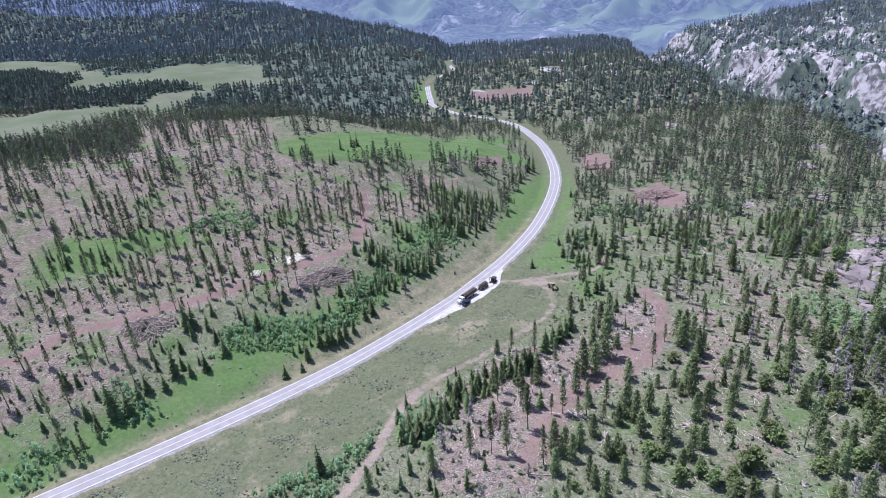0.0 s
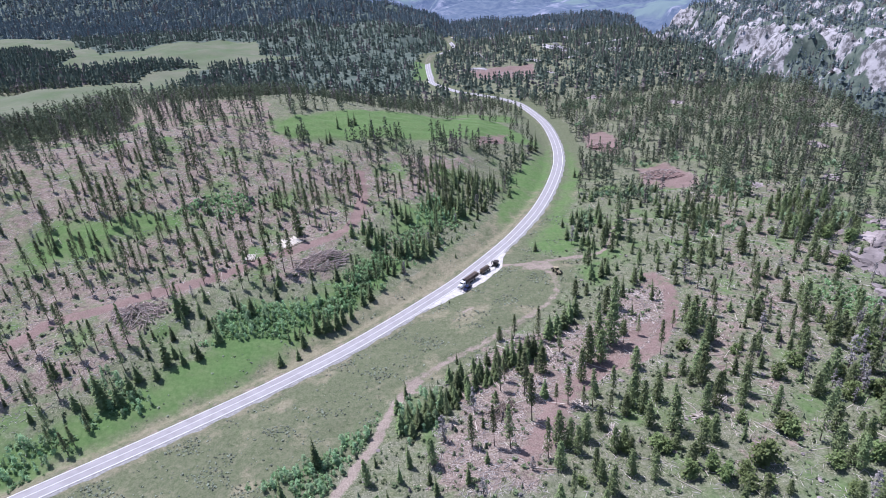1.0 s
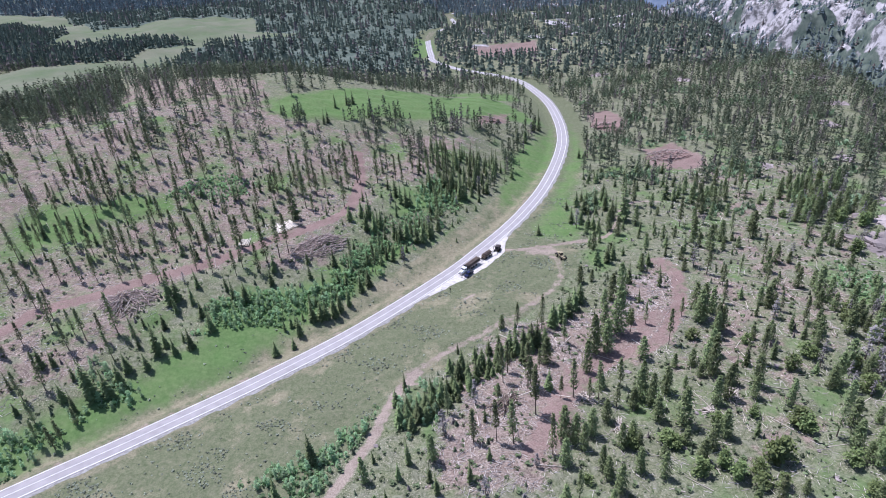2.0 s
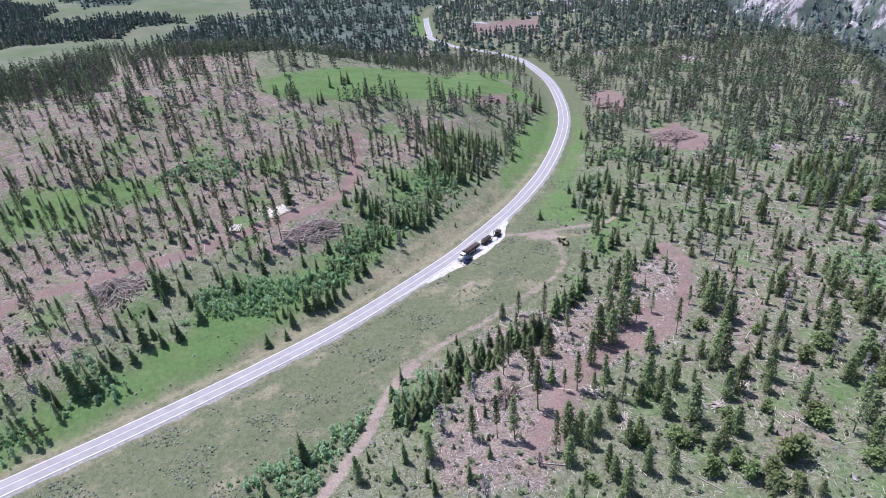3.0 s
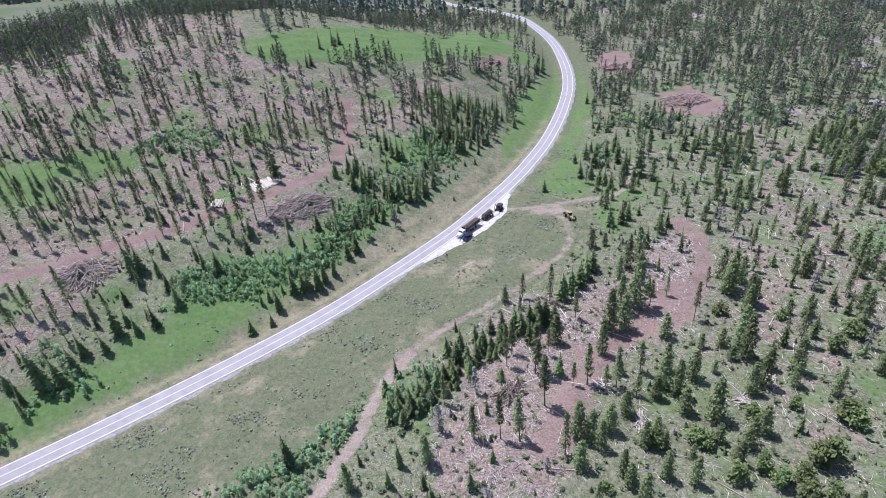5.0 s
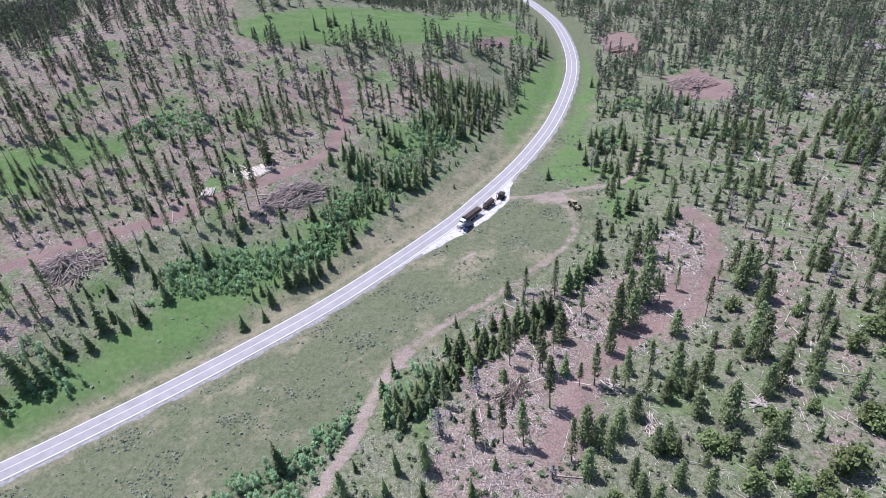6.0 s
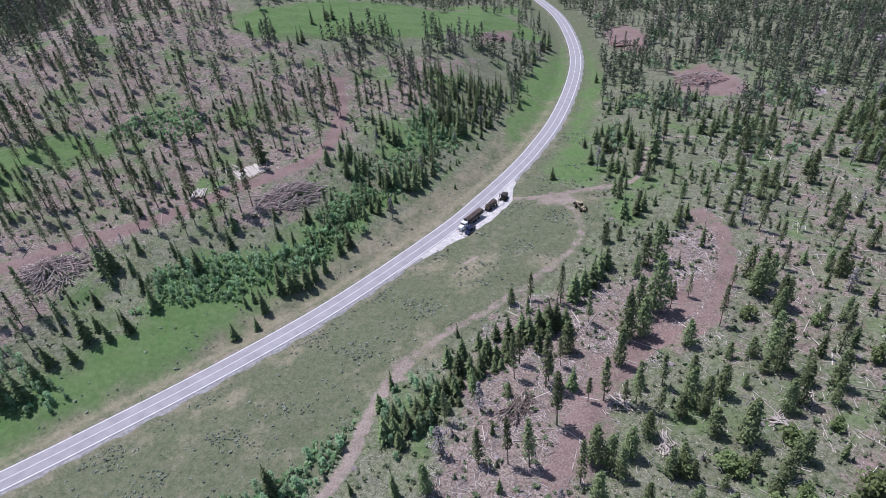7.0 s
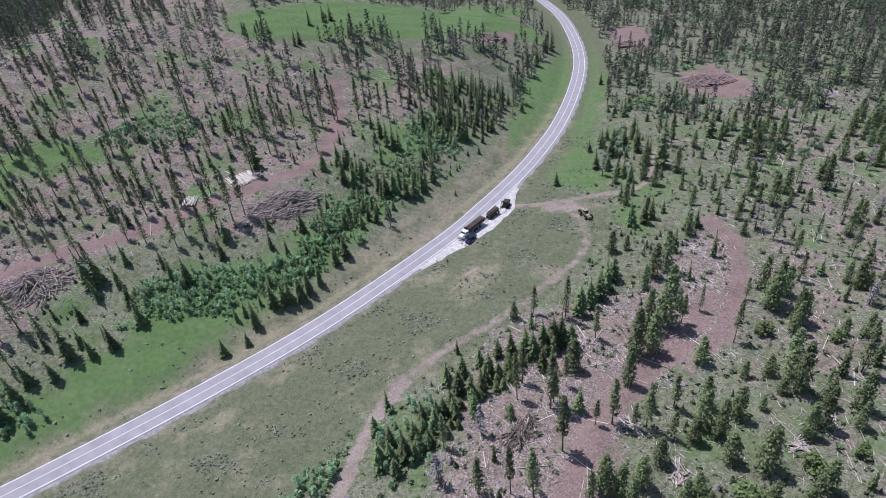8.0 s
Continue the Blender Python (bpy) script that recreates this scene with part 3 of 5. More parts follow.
def conifer_crown(h, bottom, radius, whorls, per, droop, seed, ragged=0.3, shape=0.85, top=0.12):
    """Triangles of a crown of boughs in whorls."""
    rng, out = random.Random(seed), []
    for i in range(whorls):
        f = (i + rng.uniform(-0.3, 0.3)) / whorls
        f = min(max(f, 0), 1)
        z = bottom + (h - bottom) * f
        r = radius * max(top, (1 - f) ** shape * (0.75 + 0.25 * min(1, f * 6)))
        n = max(4, int(per * (0.6 + 0.5 * (1 - f))))
        for k in range(n):
            L = r * rng.uniform(1 - ragged, 1 + ragged * 0.7)
            frond(out, z + rng.uniform(-0.3, 0.3), 2 * math.pi * (k + rng.uniform(0, 0.9)) / n, L, droop + rng.uniform(-0.18, 0.18), L * rng.uniform(0.17, 0.29), rng)
    out += [((0.12, 0, h - 0.9), (-0.06, 0.1, h - 0.9), (0, 0, h + 0.5)), ((-0.06, 0.1, h - 0.9), (-0.06, -0.1, h - 0.9), (0, 0, h + 0.5)), ((-0.06, -0.1, h - 0.9), (0.12, 0, h - 0.9), (0, 0, h + 0.5))]
    return out


def leaf_crown(h, bottom, radius, count, size, seed, squash=1.0):
    """Triangles of a leafy crown: small sprays gathered in clumps."""
    rng, out = random.Random(seed), []
    clumps = []
    for _ in range(max(6, count // 22)):
        a, f, q = rng.uniform(0, 2 * math.pi), rng.random(), rng.random() ** 0.5
        r = radius * math.sin(math.pi * (0.12 + 0.8 * f)) * q * squash
        clumps.append((math.cos(a) * r, math.sin(a) * r, bottom + (h - bottom) * f))
    for k in range(count):
        c = clumps[k % len(clumps)]
        p = Vector(c) + Vector((rng.gauss(0, 1), rng.gauss(0, 1), rng.gauss(0, 0.8))) * radius * 0.23
        n = Vector((rng.gauss(0, 0.7), rng.gauss(0, 0.7), rng.uniform(0.5, 1.2))).normalized()
        d = n.cross(Vector((rng.gauss(0, 1), rng.gauss(0, 1), rng.gauss(0, 1)))).normalized()
        e = d.cross(n)
        L = size * rng.uniform(0.6, 1.3)
        out += [(tuple(p - e * L * 0.5), tuple(p + e * L * 0.5), tuple(p + d * L))]
        out += [(tuple(p - e * L * 0.5), tuple(p - d * L * 0.8), tuple(p + e * L * 0.5))]
    return out


def tuft_crown(h, bottom, radius, count, size, seed, power=0.6, thin=0.0):
    """Triangles of a ragged pine crown: short needle tufts round the ends of uneven boughs."""
    rng, out = random.Random(seed), []
    boughs = []
    for k in range(max(12, count // 7)):
        f = (k + rng.random()) / max(12, count // 7)
        a = k * 2.4 + rng.uniform(-0.6, 0.6)
        r = radius * ((1 - f) ** power) * min(1, 0.55 + 2.2 * f) * rng.uniform(0.55, 1.2) + 0.12
        boughs.append((a, r, bottom + (h - bottom) * f))
    for k in range(count):
        a, r, z = boughs[k % len(boughs)]
        q = 1 - 0.75 * rng.random() ** 1.6
        p = Vector((math.cos(a) * r * q, math.sin(a) * r * q, z + 0.18 * r * q)) + Vector((rng.gauss(0, 1), rng.gauss(0, 1), rng.gauss(0, 0.7))) * (0.14 + 0.13 * r)
        n = Vector((math.cos(a) * 0.5 + rng.gauss(0, 0.5), math.sin(a) * 0.5 + rng.gauss(0, 0.5), rng.uniform(0.4, 1.1))).normalized()
        d = n.cross(Vector((rng.gauss(0, 1), rng.gauss(0, 1), rng.gauss(0, 1)))).normalized()
        e, L = d.cross(n), size * rng.uniform(0.6, 1.35)
        b = n * L * 0.35
        out += [(tuple(p - e * L * 0.42), tuple(p + e * L * 0.42), tuple(p + d * L + b)), (tuple(p - e * L * 0.42 + b), tuple(p - d * L * 0.8), tuple(p + e * L * 0.42))]
    return out


def soup(name, tris, mat, parent):
    v = np.array(tris, np.float32).reshape(-1, 3)
    ob = arrays(name, v, np.arange(len(v)).reshape(-1, 3), mat)
    ob.parent = parent
    return ob


def trunk_mesh(h, r, lean, seed, stubs=0, sides=5):
    rng, bm = random.Random(seed), bmesh.new()
    rings = []
    for i in range(6):
        f = i / 5
        c = Vector((lean * f * f * math.cos(seed), lean * f * f * math.sin(seed), h * f - 0.3 * (i == 0)))
        rad = r * (1 - 0.9 * f) * (1.35 if i == 0 else 1)
        rings.append([bm.verts.new(c + Vector((math.cos(2 * math.pi * k / sides), math.sin(2 * math.pi * k / sides), 0)) * rad) for k in range(sides)])
    for a, b in zip(rings[:-1], rings[1:]):
        for k in range(sides):
            bm.faces.new((a[k], a[(k + 1) % sides], b[(k + 1) % sides], b[k]))
    bm.faces.new(rings[-1])
    for _ in range(stubs):
        z, a = rng.uniform(0.15, 0.6) * h, rng.uniform(0, 6.28)
        L = rng.uniform(0.4, 1.3)
        tube(bm, (0, 0, z), (math.cos(a) * L, math.sin(a) * L, z + rng.uniform(-0.3, 0.2)), 0.035, 0.01, 3)
    return bm


def make_tree(name, h, trunk, crown, needle, bark):
    t = empty(name)
    part("trunk", trunk, bark, t)
    soup("crown", crown, needle, t)
    t["tall"] = h
    return t


def spruce(seed):
    h = 10.0
    return make_tree("spruce_tree", h, trunk_mesh(h, 0.17, 0.1, seed), conifer_crown(h, 0.4, 1.8, 24, 10, -0.16, seed, 0.5, 0.7), NEEDLE, BARK)


def lodgepole(seed):
    h = 14.0
    low = (1.6, 2.6, 3.6, 5.2)[seed % 4]
    return make_tree("lodgepole_pine", h, trunk_mesh(h, 0.15, 0.35, seed, 9), tuft_crown(h, low, 1.3 + 0.15 * (seed % 3), 460, 0.37, seed, 0.8), NEEDLE_THIN, BARK)


def fir(seed):
    h = 9.0
    return make_tree("fir_tree", h, trunk_mesh(h, 0.13, 0.15, seed), conifer_crown(h, 0.4, 1.2, 23, 9, -0.22, seed, 0.45, 0.7, 0.14), NEEDLE, BARK)


def open_pine(seed):
    h = 11.0
    return make_tree("pine_tree", h, trunk_mesh(h, 0.2, 0.3, seed, 4), tuft_crown(h, 0.5, 2.3, 1000, 0.39, seed, 0.7), NEEDLE_PINE, BARK)


def snag(seed):
    h = 10.0
    return make_tree("dead_tree", h, trunk_mesh(h, 0.16, 0.3, seed, 14), tuft_crown(h, 1.5, 1.3, 170, 0.42, seed, 0.5), TWIG, BARK)


def round_bush(seed):
    h = 7.0
    return make_tree("round_pine", h, trunk_mesh(h * 0.75, 0.2, 0.2, seed), leaf_crown(h, 0.4, 2.7, 700, 0.62, seed), BUSH_LEAF, BARK)


def aspen(seed):
    h = 7.0
    return make_tree("aspen_tree", h, trunk_mesh(h * 0.85, 0.09, 0.3, seed), leaf_crown(h, 0.2, 1.05, 620, 0.21, seed), LEAF, BARK_PALE)


TREE_TAGS = {
    "spruce_tree": ("dense dark green spruce standing on the valley slope", "tree", "spruces"),
    "lodgepole_pine": ("thin lodgepole pine with a bare lower trunk on logged ground", "tree", "lodgepole pines"),
    "fir_tree": ("slender dark green fir with a spire-like crown on the slope", "tree", "firs"),
    "pine_tree": ("open yellow-green pine with ragged boughs among slash", "tree", "pines"),
    "dead_tree": ("bare grey dead pine with brittle twigs among live trees", "tree", "dead trees"),
    "round_pine": ("low rounded bright green pine standing on open ground", "tree", "round pines"),
    "aspen_tree": ("young leafy light green aspen in a thicket", "tree", "aspens"),
}
MODELS = {}


def plant(kind, maker, x, y, tall, rng, fat=1.0):
    """Sets a tree on the ground; the first of each model is the model itself."""
    z = float(height(np.array([x]), np.array([y]))[0])
    k = rng.randrange(4)
    first = (kind, k) not in MODELS
    if first:
        MODELS[kind, k] = maker(k * 7 + len(MODELS))
        tagged(MODELS[kind, k], *TREE_TAGS[kind])
    t = MODELS[kind, k]
    s = tall / t["tall"]
    w = s ** 0.72 * fat * rng.uniform(0.85, 1.15)
    m = Matrix.LocRotScale((x, y, z - 0.1), Euler((radians(rng.uniform(-2, 2)), radians(rng.uniform(-2, 2)), rng.uniform(0, 6.28))), (w, w, s))
    if first:
        t.matrix_basis = m
        return t
    ob = t.copy()
    scene.collection.objects.link(ob)
    ob.matrix_basis = m
    for c in t.children:
        d = c.copy()
        scene.collection.objects.link(d)
        d.parent = ob
    return ob


# single trees: where they stand and how tall they are
EDGE_SPRUCE = [(-7, -71, 8.5), (-4, -74, 8.5), (-1, -76, 9.8), (2, -75, 9.8), (-3, -68, 8.5), (11, -62, 10), (15, -61, 10), (17, -63, 11), (20, -60, 11), (23, -60,
    11.8), (25, -59, 12.2), (28, -60, 9.8), (33, -45, 11.5), (37, -41, 11.5), (40, -38, 11.8), (43, -34, 11.8), (46, -30, 10.5), (4, -68, 8.5), (7, -62,
    7.5), (2, -65, 7.5), (-6, -79, 7.2), (-10, -87, 10.5), (-13, -85, 9.5), (-15, -91, 9.2), (-17, -95, 10.2), (-21, -91, 8.2), (-23, -96, 9.2), (-25,
    -87, 7), (-19, -99, 7)]
RIGHT_PINE = [(45, -63, 16.8), (50, -62, 14.5), (56, -52, 21.8), (59, -30, 13), (54, -89, 13.5), (57, -92, 13.2), (57, -99, 10), (64, -101, 15), (88, -48, 14.5),
    (92, -55, 13), (80, -81, 16.5), (81, -91, 14), (92, -87, 12.8), (125, -80, 12.5), (89, -92, 8.5), (98, -96, 10.5), (140, -34, 14.2), (142, -37, 11.8),
    (136, -61, 12), (85, -85, 8.8), (74, -107, 10.5), (116, -96, 10), (119, -38, 11), (48, -111, 6.5), (37, -121, 8.8), (36, -118, 9.8), (46, -119, 9.8),
    (52, -121, 10.5), (39, -125, 10.8), (27, -106, 13.2), (32, -110, 11), (62, -109, 7.5), (40, -75, 14)]
BARE_PINE = [(7, -105, 16.5), (12, -106, 17.5), (20, -95, 19), (33, -88, 15.8), (23, -111, 16.2), (41, -89, 15.8), (11, -78, 16.5), (99, -75, 16.2), (123, -55,
    12.5), (102, -36, 11.2), (72, -62, 15.2), (24, -75, 10.8), (20, -80, 11.8), (38, -89, 9.2), (46, -92, 10.2), (0, -105, 13.5), (29, -88, 9.2), (106,
    -66, 10.2), (83, -43, 8.8), (13, -72, 14.2), (68, -47, 10), (61, -52, 11), (106, -24, 10.2), (117, -15, 10.2), (119, -46, 9.5)]
BUSH = [(85, -117, 12), (62, -120, 8.5), (70, -117, 8.5), (72, -122, 8.8), (78, -120, 6.5), (77, -125, 7.2), (82, -126, 7), (74, -102, 7.5), (97, -104, 9.2),
    (98, -106, 8.2), (46, -110, 8.8), (57, -108, 7), (59, -110, 6.5), (86, -99, 6), (31, -122, 4.8), (107, -79, 8.8), (115, -72, 6.8), (116, -74, 7), (99,
    -63, 5.8), (81, -59, 6)]
LEFT_SPRUCE = [(-84, 36, 19.8), (-120, -34, 16.2), (-118, -32, 13.2), (-91, -30, 10), (-116, -60, 14.8), (-123, -69, 9), (-117, -67, 8), (-110, -59, 8.2), (-115,
    -55, 7), (-130, -81, 17.8), (-125, -80, 13), (-123, -75, 11), (-139, -83, 8.5), (-153, -70, 9.5), (-149, -69, 7.5), (-74, -55, 7), (-68, -51, 6.2),
    (-63, -36, 10.2), (-60, -35, 10.5), (-58, -34, 10.5), (-55, -32, 10.5), (-53, -29, 10.5), (-50, -25, 9.2), (-46, -15, 9.5), (-43, -11, 9.8), (-67,
    -44, 9), (-106, -40, 8.5), (-100, -47, 9.8), (-105, -56, 9.5), (-48, -111, 12.8)]
MID_SPRUCE = [(-48, 29, 11.5), (-44, 28, 11.8), (-41, 32, 11.2), (-31, 25, 12.2), (-28, 26, 13.2), (-23, 24, 11.8), (-20, 26, 11.8), (-17, 30, 10.5), (-34, 27,
    11.8), (-48, 42, 12), (-52, 41, 10.2), (-57, 36, 8.8), (-13, 37, 9), (83, 46, 23.8), (57, 50, 9.5), (61, 47, 8.8), (64, 42, 9.2), (66, 40, 8.5), (68,
    36, 9), (65, 59, 11), (73, 67, 11.2), (77, 61, 11), (63, 68, 9.8), (80, 80, 10), (79, 54, 11), (60, 2, 9.8), (65, 3, 11.2), (68, 6, 10), (31, 112, 7),
    (139, 26, 12.8)]
KNOLL_TREE = [(-59, 165, 16), (-84, 173, 10.8), (-77, 179, 11), (-73, 181, 10.2), (-105, 150, 9.5), (-103, 154, 8.8), (-87, 144, 10.2), (-85, 147, 9.8), (-60, 160,
    10.8), (-40, 172, 7.5), (-43, 174, 7.5), (-115, 150, 8.5), (7, 64, 4.5), (-3, 48, 3.8), (-6, 44, 3.8), (2, 61, 3.2), (76, 103, 7), (81, 107, 7.8),
    (86, 113, 7.8), (116, 68, 12.8), (120, 73, 12.8), (78, -3, 9.8), (82, -2, 8.2), (94, 12, 8.5), (102, 0, 9.5), (61, 215, 16.8), (56, 210, 14.5), (47,
    180, 13.8), (41, 177, 13.8)]
LEFT_THIN = [(-156, 0, 15), (-117, 14, 16), (-105, 8, 16), (-97, 17, 17.8), (-162, 2, 13.8), (-164, -6, 13.5), (-176, 3, 13.5), (-182, 6, 14.8), (-192, 20, 18.5),
    (-189, 41, 18.2), (-177, 30, 23), (-172, 34, 20.8), (-167, 47, 16.2), (-171, 43, 13.5), (-170, 79, 22.8), (-175, 73, 17), (-153, 88, 20.8), (-155, 83,
    17.5), (-186, 70, 19.2), (-133, 9, 18.2), (-125, 20, 18.8), (-90, -11, 15.5), (-98, -9, 15.5), (-41, -2, 15.2), (-128, 12, 15.8), (-145, 12, 15.5),
    (-150, 1, 12.8), (-59, 81, 22), (-66, 89, 19), (-74, 65, 15.2), (-79, 64, 15.2), (-97, 65, 17.8), (-94, 78, 18.2)]
LEFT_LOW = [(-176, -26, 13.8), (-172, -21, 11.8), (-143, -57, 14.2), (-148, -55, 12), (-162, -45, 13.2), (-156, -21, 14.2), (-147, -19, 13.2), (-131, -19, 14.8),
    (-173, -38, 13.5), (-147, -62, 13), (-136, -57, 13.2), (-163, -21, 13), (-117, -12, 12.8), (-109, -15, 12.5), (-99, -15, 12.8), (-138, -20, 12.2),
    (-139, -99, 11), (-134, -100, 10.2), (-131, -91, 7.5), (-144, -92, 10.2), (-133, -97, 9.2)]
WEST_THIN = [(-193, 48, 15.5), (-189, 35, 11), (-183, 38, 18.5), (-178, 39, 22), (-169, 25, 12), (-176, 73, 7.5), (-175, 66, 9), (-158, 59, 12.5), (-153, -8,
    16.5), (-153, 1, 16), (-153, 12, 18), (-146, 25, 14.5), (-150, 25, 14), (-138, -1, 12.5), (-137, 27, 16), (-128, 14, 11.5), (-115, 1, 16.5), (-131, 3,
    15), (-107, 28, 13), (-102, 5, 18), (-88, -5, 19), (-106, 47, 14), (-158, -5, 9)]
HAUL_THIN = [(19, -82, 19.5), (-8, -92, 12.5), (-86, 61, 24), (-84, 30, 19.5), (-100, 66, 11.5), (-82, 66, 13.5), (-73, 81, 15.5), (-69, 76, 16), (-63, 73, 16), (-57, 79, 18), (-62, 51, 17.5),
    (-89, 63, 16.5), (109, 37, 17), (154, 75, 18), (149, 57, 14.5), (103, -35, 11), (124, -53, 11.5), (69, -47, 10.5), (-36, 98, 9.5), (-19, 91, 12.5), (-28,
    91, 8)]
WEST_SPRUCE = [(-172, 34, 18.5), (-173, 45, 9.5), (-169, 48, 11), (-167, 49, 10.5), (-183, 68, 9), (-178, 64, 9), (-178, 12, 14.5), (-178, 16, 11), (-172, 16,
    10), (-167, 3, 9), (-146, 13, 9.5), (-147, 2, 9), (-122, 15, 14.5), (-117, 13, 17.5), (-112, 9, 12.5), (-111, 2, 8.5), (-128, 1, 11), (-119, -5, 11),
    (-127, 44, 10), (-118, 49, 10.5), (-116, 50, 11.5), (-106, 77, 8), (-164, -9, 13), (-97, 45, 10), (-53, 57, 7), (-71, 54, 5.5), (-69, 39, 7), (-58, 38,
    4), (-60, 31, 4), (-53, 47, 6)]
GROVE_SPRUCE = [(-49, 39, 9), (-45, 35, 8.5), (-43, 33, 10), (-47, 29, 6.5), (-38, 60, 7.5), (-36, 64, 12), (-33, 58, 13.5), (-30, 56, 13.5), (-28, 57, 10.5),
    (-30, 25, 12.5), (-28, 25, 15.5), (-27, 34, 7), (-23, 25, 11.5), (-21, 26, 15.5), (-18, 32, 10), (-16, 33, 8.5), (-14, 38, 6), (-12, 55, 3), (-7, 45,
    2.5), (-2, 50, 2.5), (-4, 31, 3), (-28, 17, 5), (-34, 9, 8.5), (-37, 10, 7.5), (-52, 11, 7), (-39, 5, 7), (-71, -2, 7), (-10, 83, 15.5), (-1, 72, 15.5),
    (1, 73, 17), (-5, 84, 12.5)]
EAST_SPRUCE = [(75, 110, 4), (78, 108, 5.5), (80, 107, 6), (81, 102, 11), (87, 115, 6), (80, 152, 7.5), (85, 155, 5.5), (57, 65, 6), (58, 51, 7.5), (62, 50,
    7.5), (64, 44, 5.5), (67, 44, 6), (68, 37, 7), (71, 56, 6), (67, 57, 6), (67, 76, 7), (69, 72, 7.5), (78, 74, 6), (81, 76, 5.5), (63, 74, 4.5), (77, 48,
    10), (75, 48, 9), (90, 93, 6.5), (109, 115, 11.5), (116, 117, 11.5), (124, 114, 8.5), (107, 87, 7), (113, 72, 15), (117, 90, 9.5), (123, 90, 9.5)]
EAST_PINE = [(125, 78, 10.5), (135, 88, 9.5), (138, 73, 7.5), (127, 70, 10.5), (135, 60, 11.5), (126, 41, 10), (143, 65, 9), (85, 25, 5.5), (85, 12, 8.5),
    (96, 22, 7), (69, 13, 5.5), (102, 51, 5), (117, 40, 8), (108, 17, 7), (113, 8, 13), (119, 8, 6.5), (137, 18, 14.5), (78, -6, 9), (95, -10, 6.5), (90, -45,
    16), (90, -38, 12), (95, -42, 11.5), (94, -54, 11), (90, -58, 11.5), (130, -12, 12), (142, -6, 6), (116, -42, 10), (118, -43, 7), (115, -38, 8), (142,
    -26, 8), (135, -43, 9), (102, -61, 6.5), (107, -62, 8.5)]
NEAR_PINE = [(41, -99, 8.5), (51, -93, 9), (56, -100, 10), (43, -110, 9.5), (47, -107, 7.5), (60, -111, 6.5), (77, -93, 11.5), (76, -81, 6), (70, -85, 5), (63, -87, 11), (57, -83, 11), (80, -76, 11), (76, -74, 7.5), (70, -74, 6),
    (73, -108, 16), (64, -27, 16), (55, -35, 9.5), (51, -53, 15.5), (26, -105, 8.5), (30, -107, 11.5), (49, -15, 8.5), (54, -15, 6)]

PLANTED = []


def free_spot(x, y, d):
    return all((x - a) ** 2 + (y - b) ** 2 > d * d for a, b in PLANTED)


MAKERS = {"fir_tree": fir, "spruce_tree": spruce, "lodgepole_pine": lodgepole, "pine_tree": open_pine, "round_pine": round_bush, "aspen_tree": aspen, "dead_tree": snag}
pick = random.Random(5)
for kind, spots, fat in (("spruce_tree", EDGE_SPRUCE, 1.35), ("pine_tree", RIGHT_PINE, 0.95), ("lodgepole_pine", BARE_PINE, 1.0), ("round_pine", BUSH, 0.95), ("spruce_tree", LEFT_SPRUCE, 1.15),
                         ("spruce_tree", MID_SPRUCE, 1.2), ("spruce_tree", KNOLL_TREE, 1.0), ("lodgepole_pine", LEFT_THIN, 1.0), ("lodgepole_pine", LEFT_LOW, 1.0), ("lodgepole_pine", WEST_THIN, 1.0), ("lodgepole_pine", HAUL_THIN, 1.0),
                         ("fir_tree", WEST_SPRUCE, 1.1), ("spruce_tree", GROVE_SPRUCE, 0.95), ("spruce_tree", EAST_SPRUCE, 1.25), ("pine_tree", EAST_PINE, 0.95), ("pine_tree", NEAR_PINE, 0.95)):
    for x, y, tall in spots:
        if not free_spot(x, y, 2.2) or abs(float(line_distance(np.array([x]), np.array([y]), TRACK_LINES[1][0])[0])) < 3.0:
            continue
        plant(kind, MAKERS[kind], x, y, tall * (0.72 if kind == "round_pine" else 1.0), pick, fat)
        PLANTED.append((x, y))


def scatter(x0, x1, y0, y1, step, seed):
    """Places on a shaken grid."""
    rng = np.random.RandomState(seed)
    X, Y = np.meshgrid(np.arange(x0, x1, step), np.arange(y0, y1, step))
    x, y = X.ravel() + rng.uniform(-0.48, 0.48, X.size) * step, Y.ravel() + rng.uniform(-0.48, 0.48, X.size) * step
    return x, y, rng.rand(x.size), rng


KEEP_CLEAR = [(22, 196, 13), (28, 212, 15), (131, 128, 10), (39, -21, 8), (-68, 11, 13), (-137, -34, 11), (-88, 27, 9), (-103, 11, 6), (45, 9, 7), (11, -89, 5), (-28, -88, 9), (-33, -97, 9), (-40, -112, 9), (60, 75, 16), (66, 100, 14), (46, 20, 14), (50, 4, 10), (42, -8, 9), (50, 75, 14), (58, 60, 12)]
DARK_GROVE = [(122, -58), (140, -42), (152, -44), (166, -30), (186, -50), (170, -75), (150, -100), (130, -138), (98, -138), (108, -104), (116, -80)]
SPRUCE_STAND = [(-22, 65), (-5, 67), (12, 83), (24, 109), (29, 136), (24, 166), (10, 157), (-10, 147), (-20, 130), (-26, 92)]
EAST_GROVE = [(161, 43), (185, 77), (216, 100), (247, 110), (211, 49), (186, 8), (170, -5), (164, 11)]
VERGE_ASPENS = [(-61, -15), (-54, 3), (-46, 23), (-40, 26), (-37, 18), (-44, -3), (-52, -19), (-59, -27)]
LOW_THICKET = [(-64, -121), (-56, -112), (-47, -105), (-35, -95), (-32, -89), (-35, -101), (-40, -113), (-43, -121)]
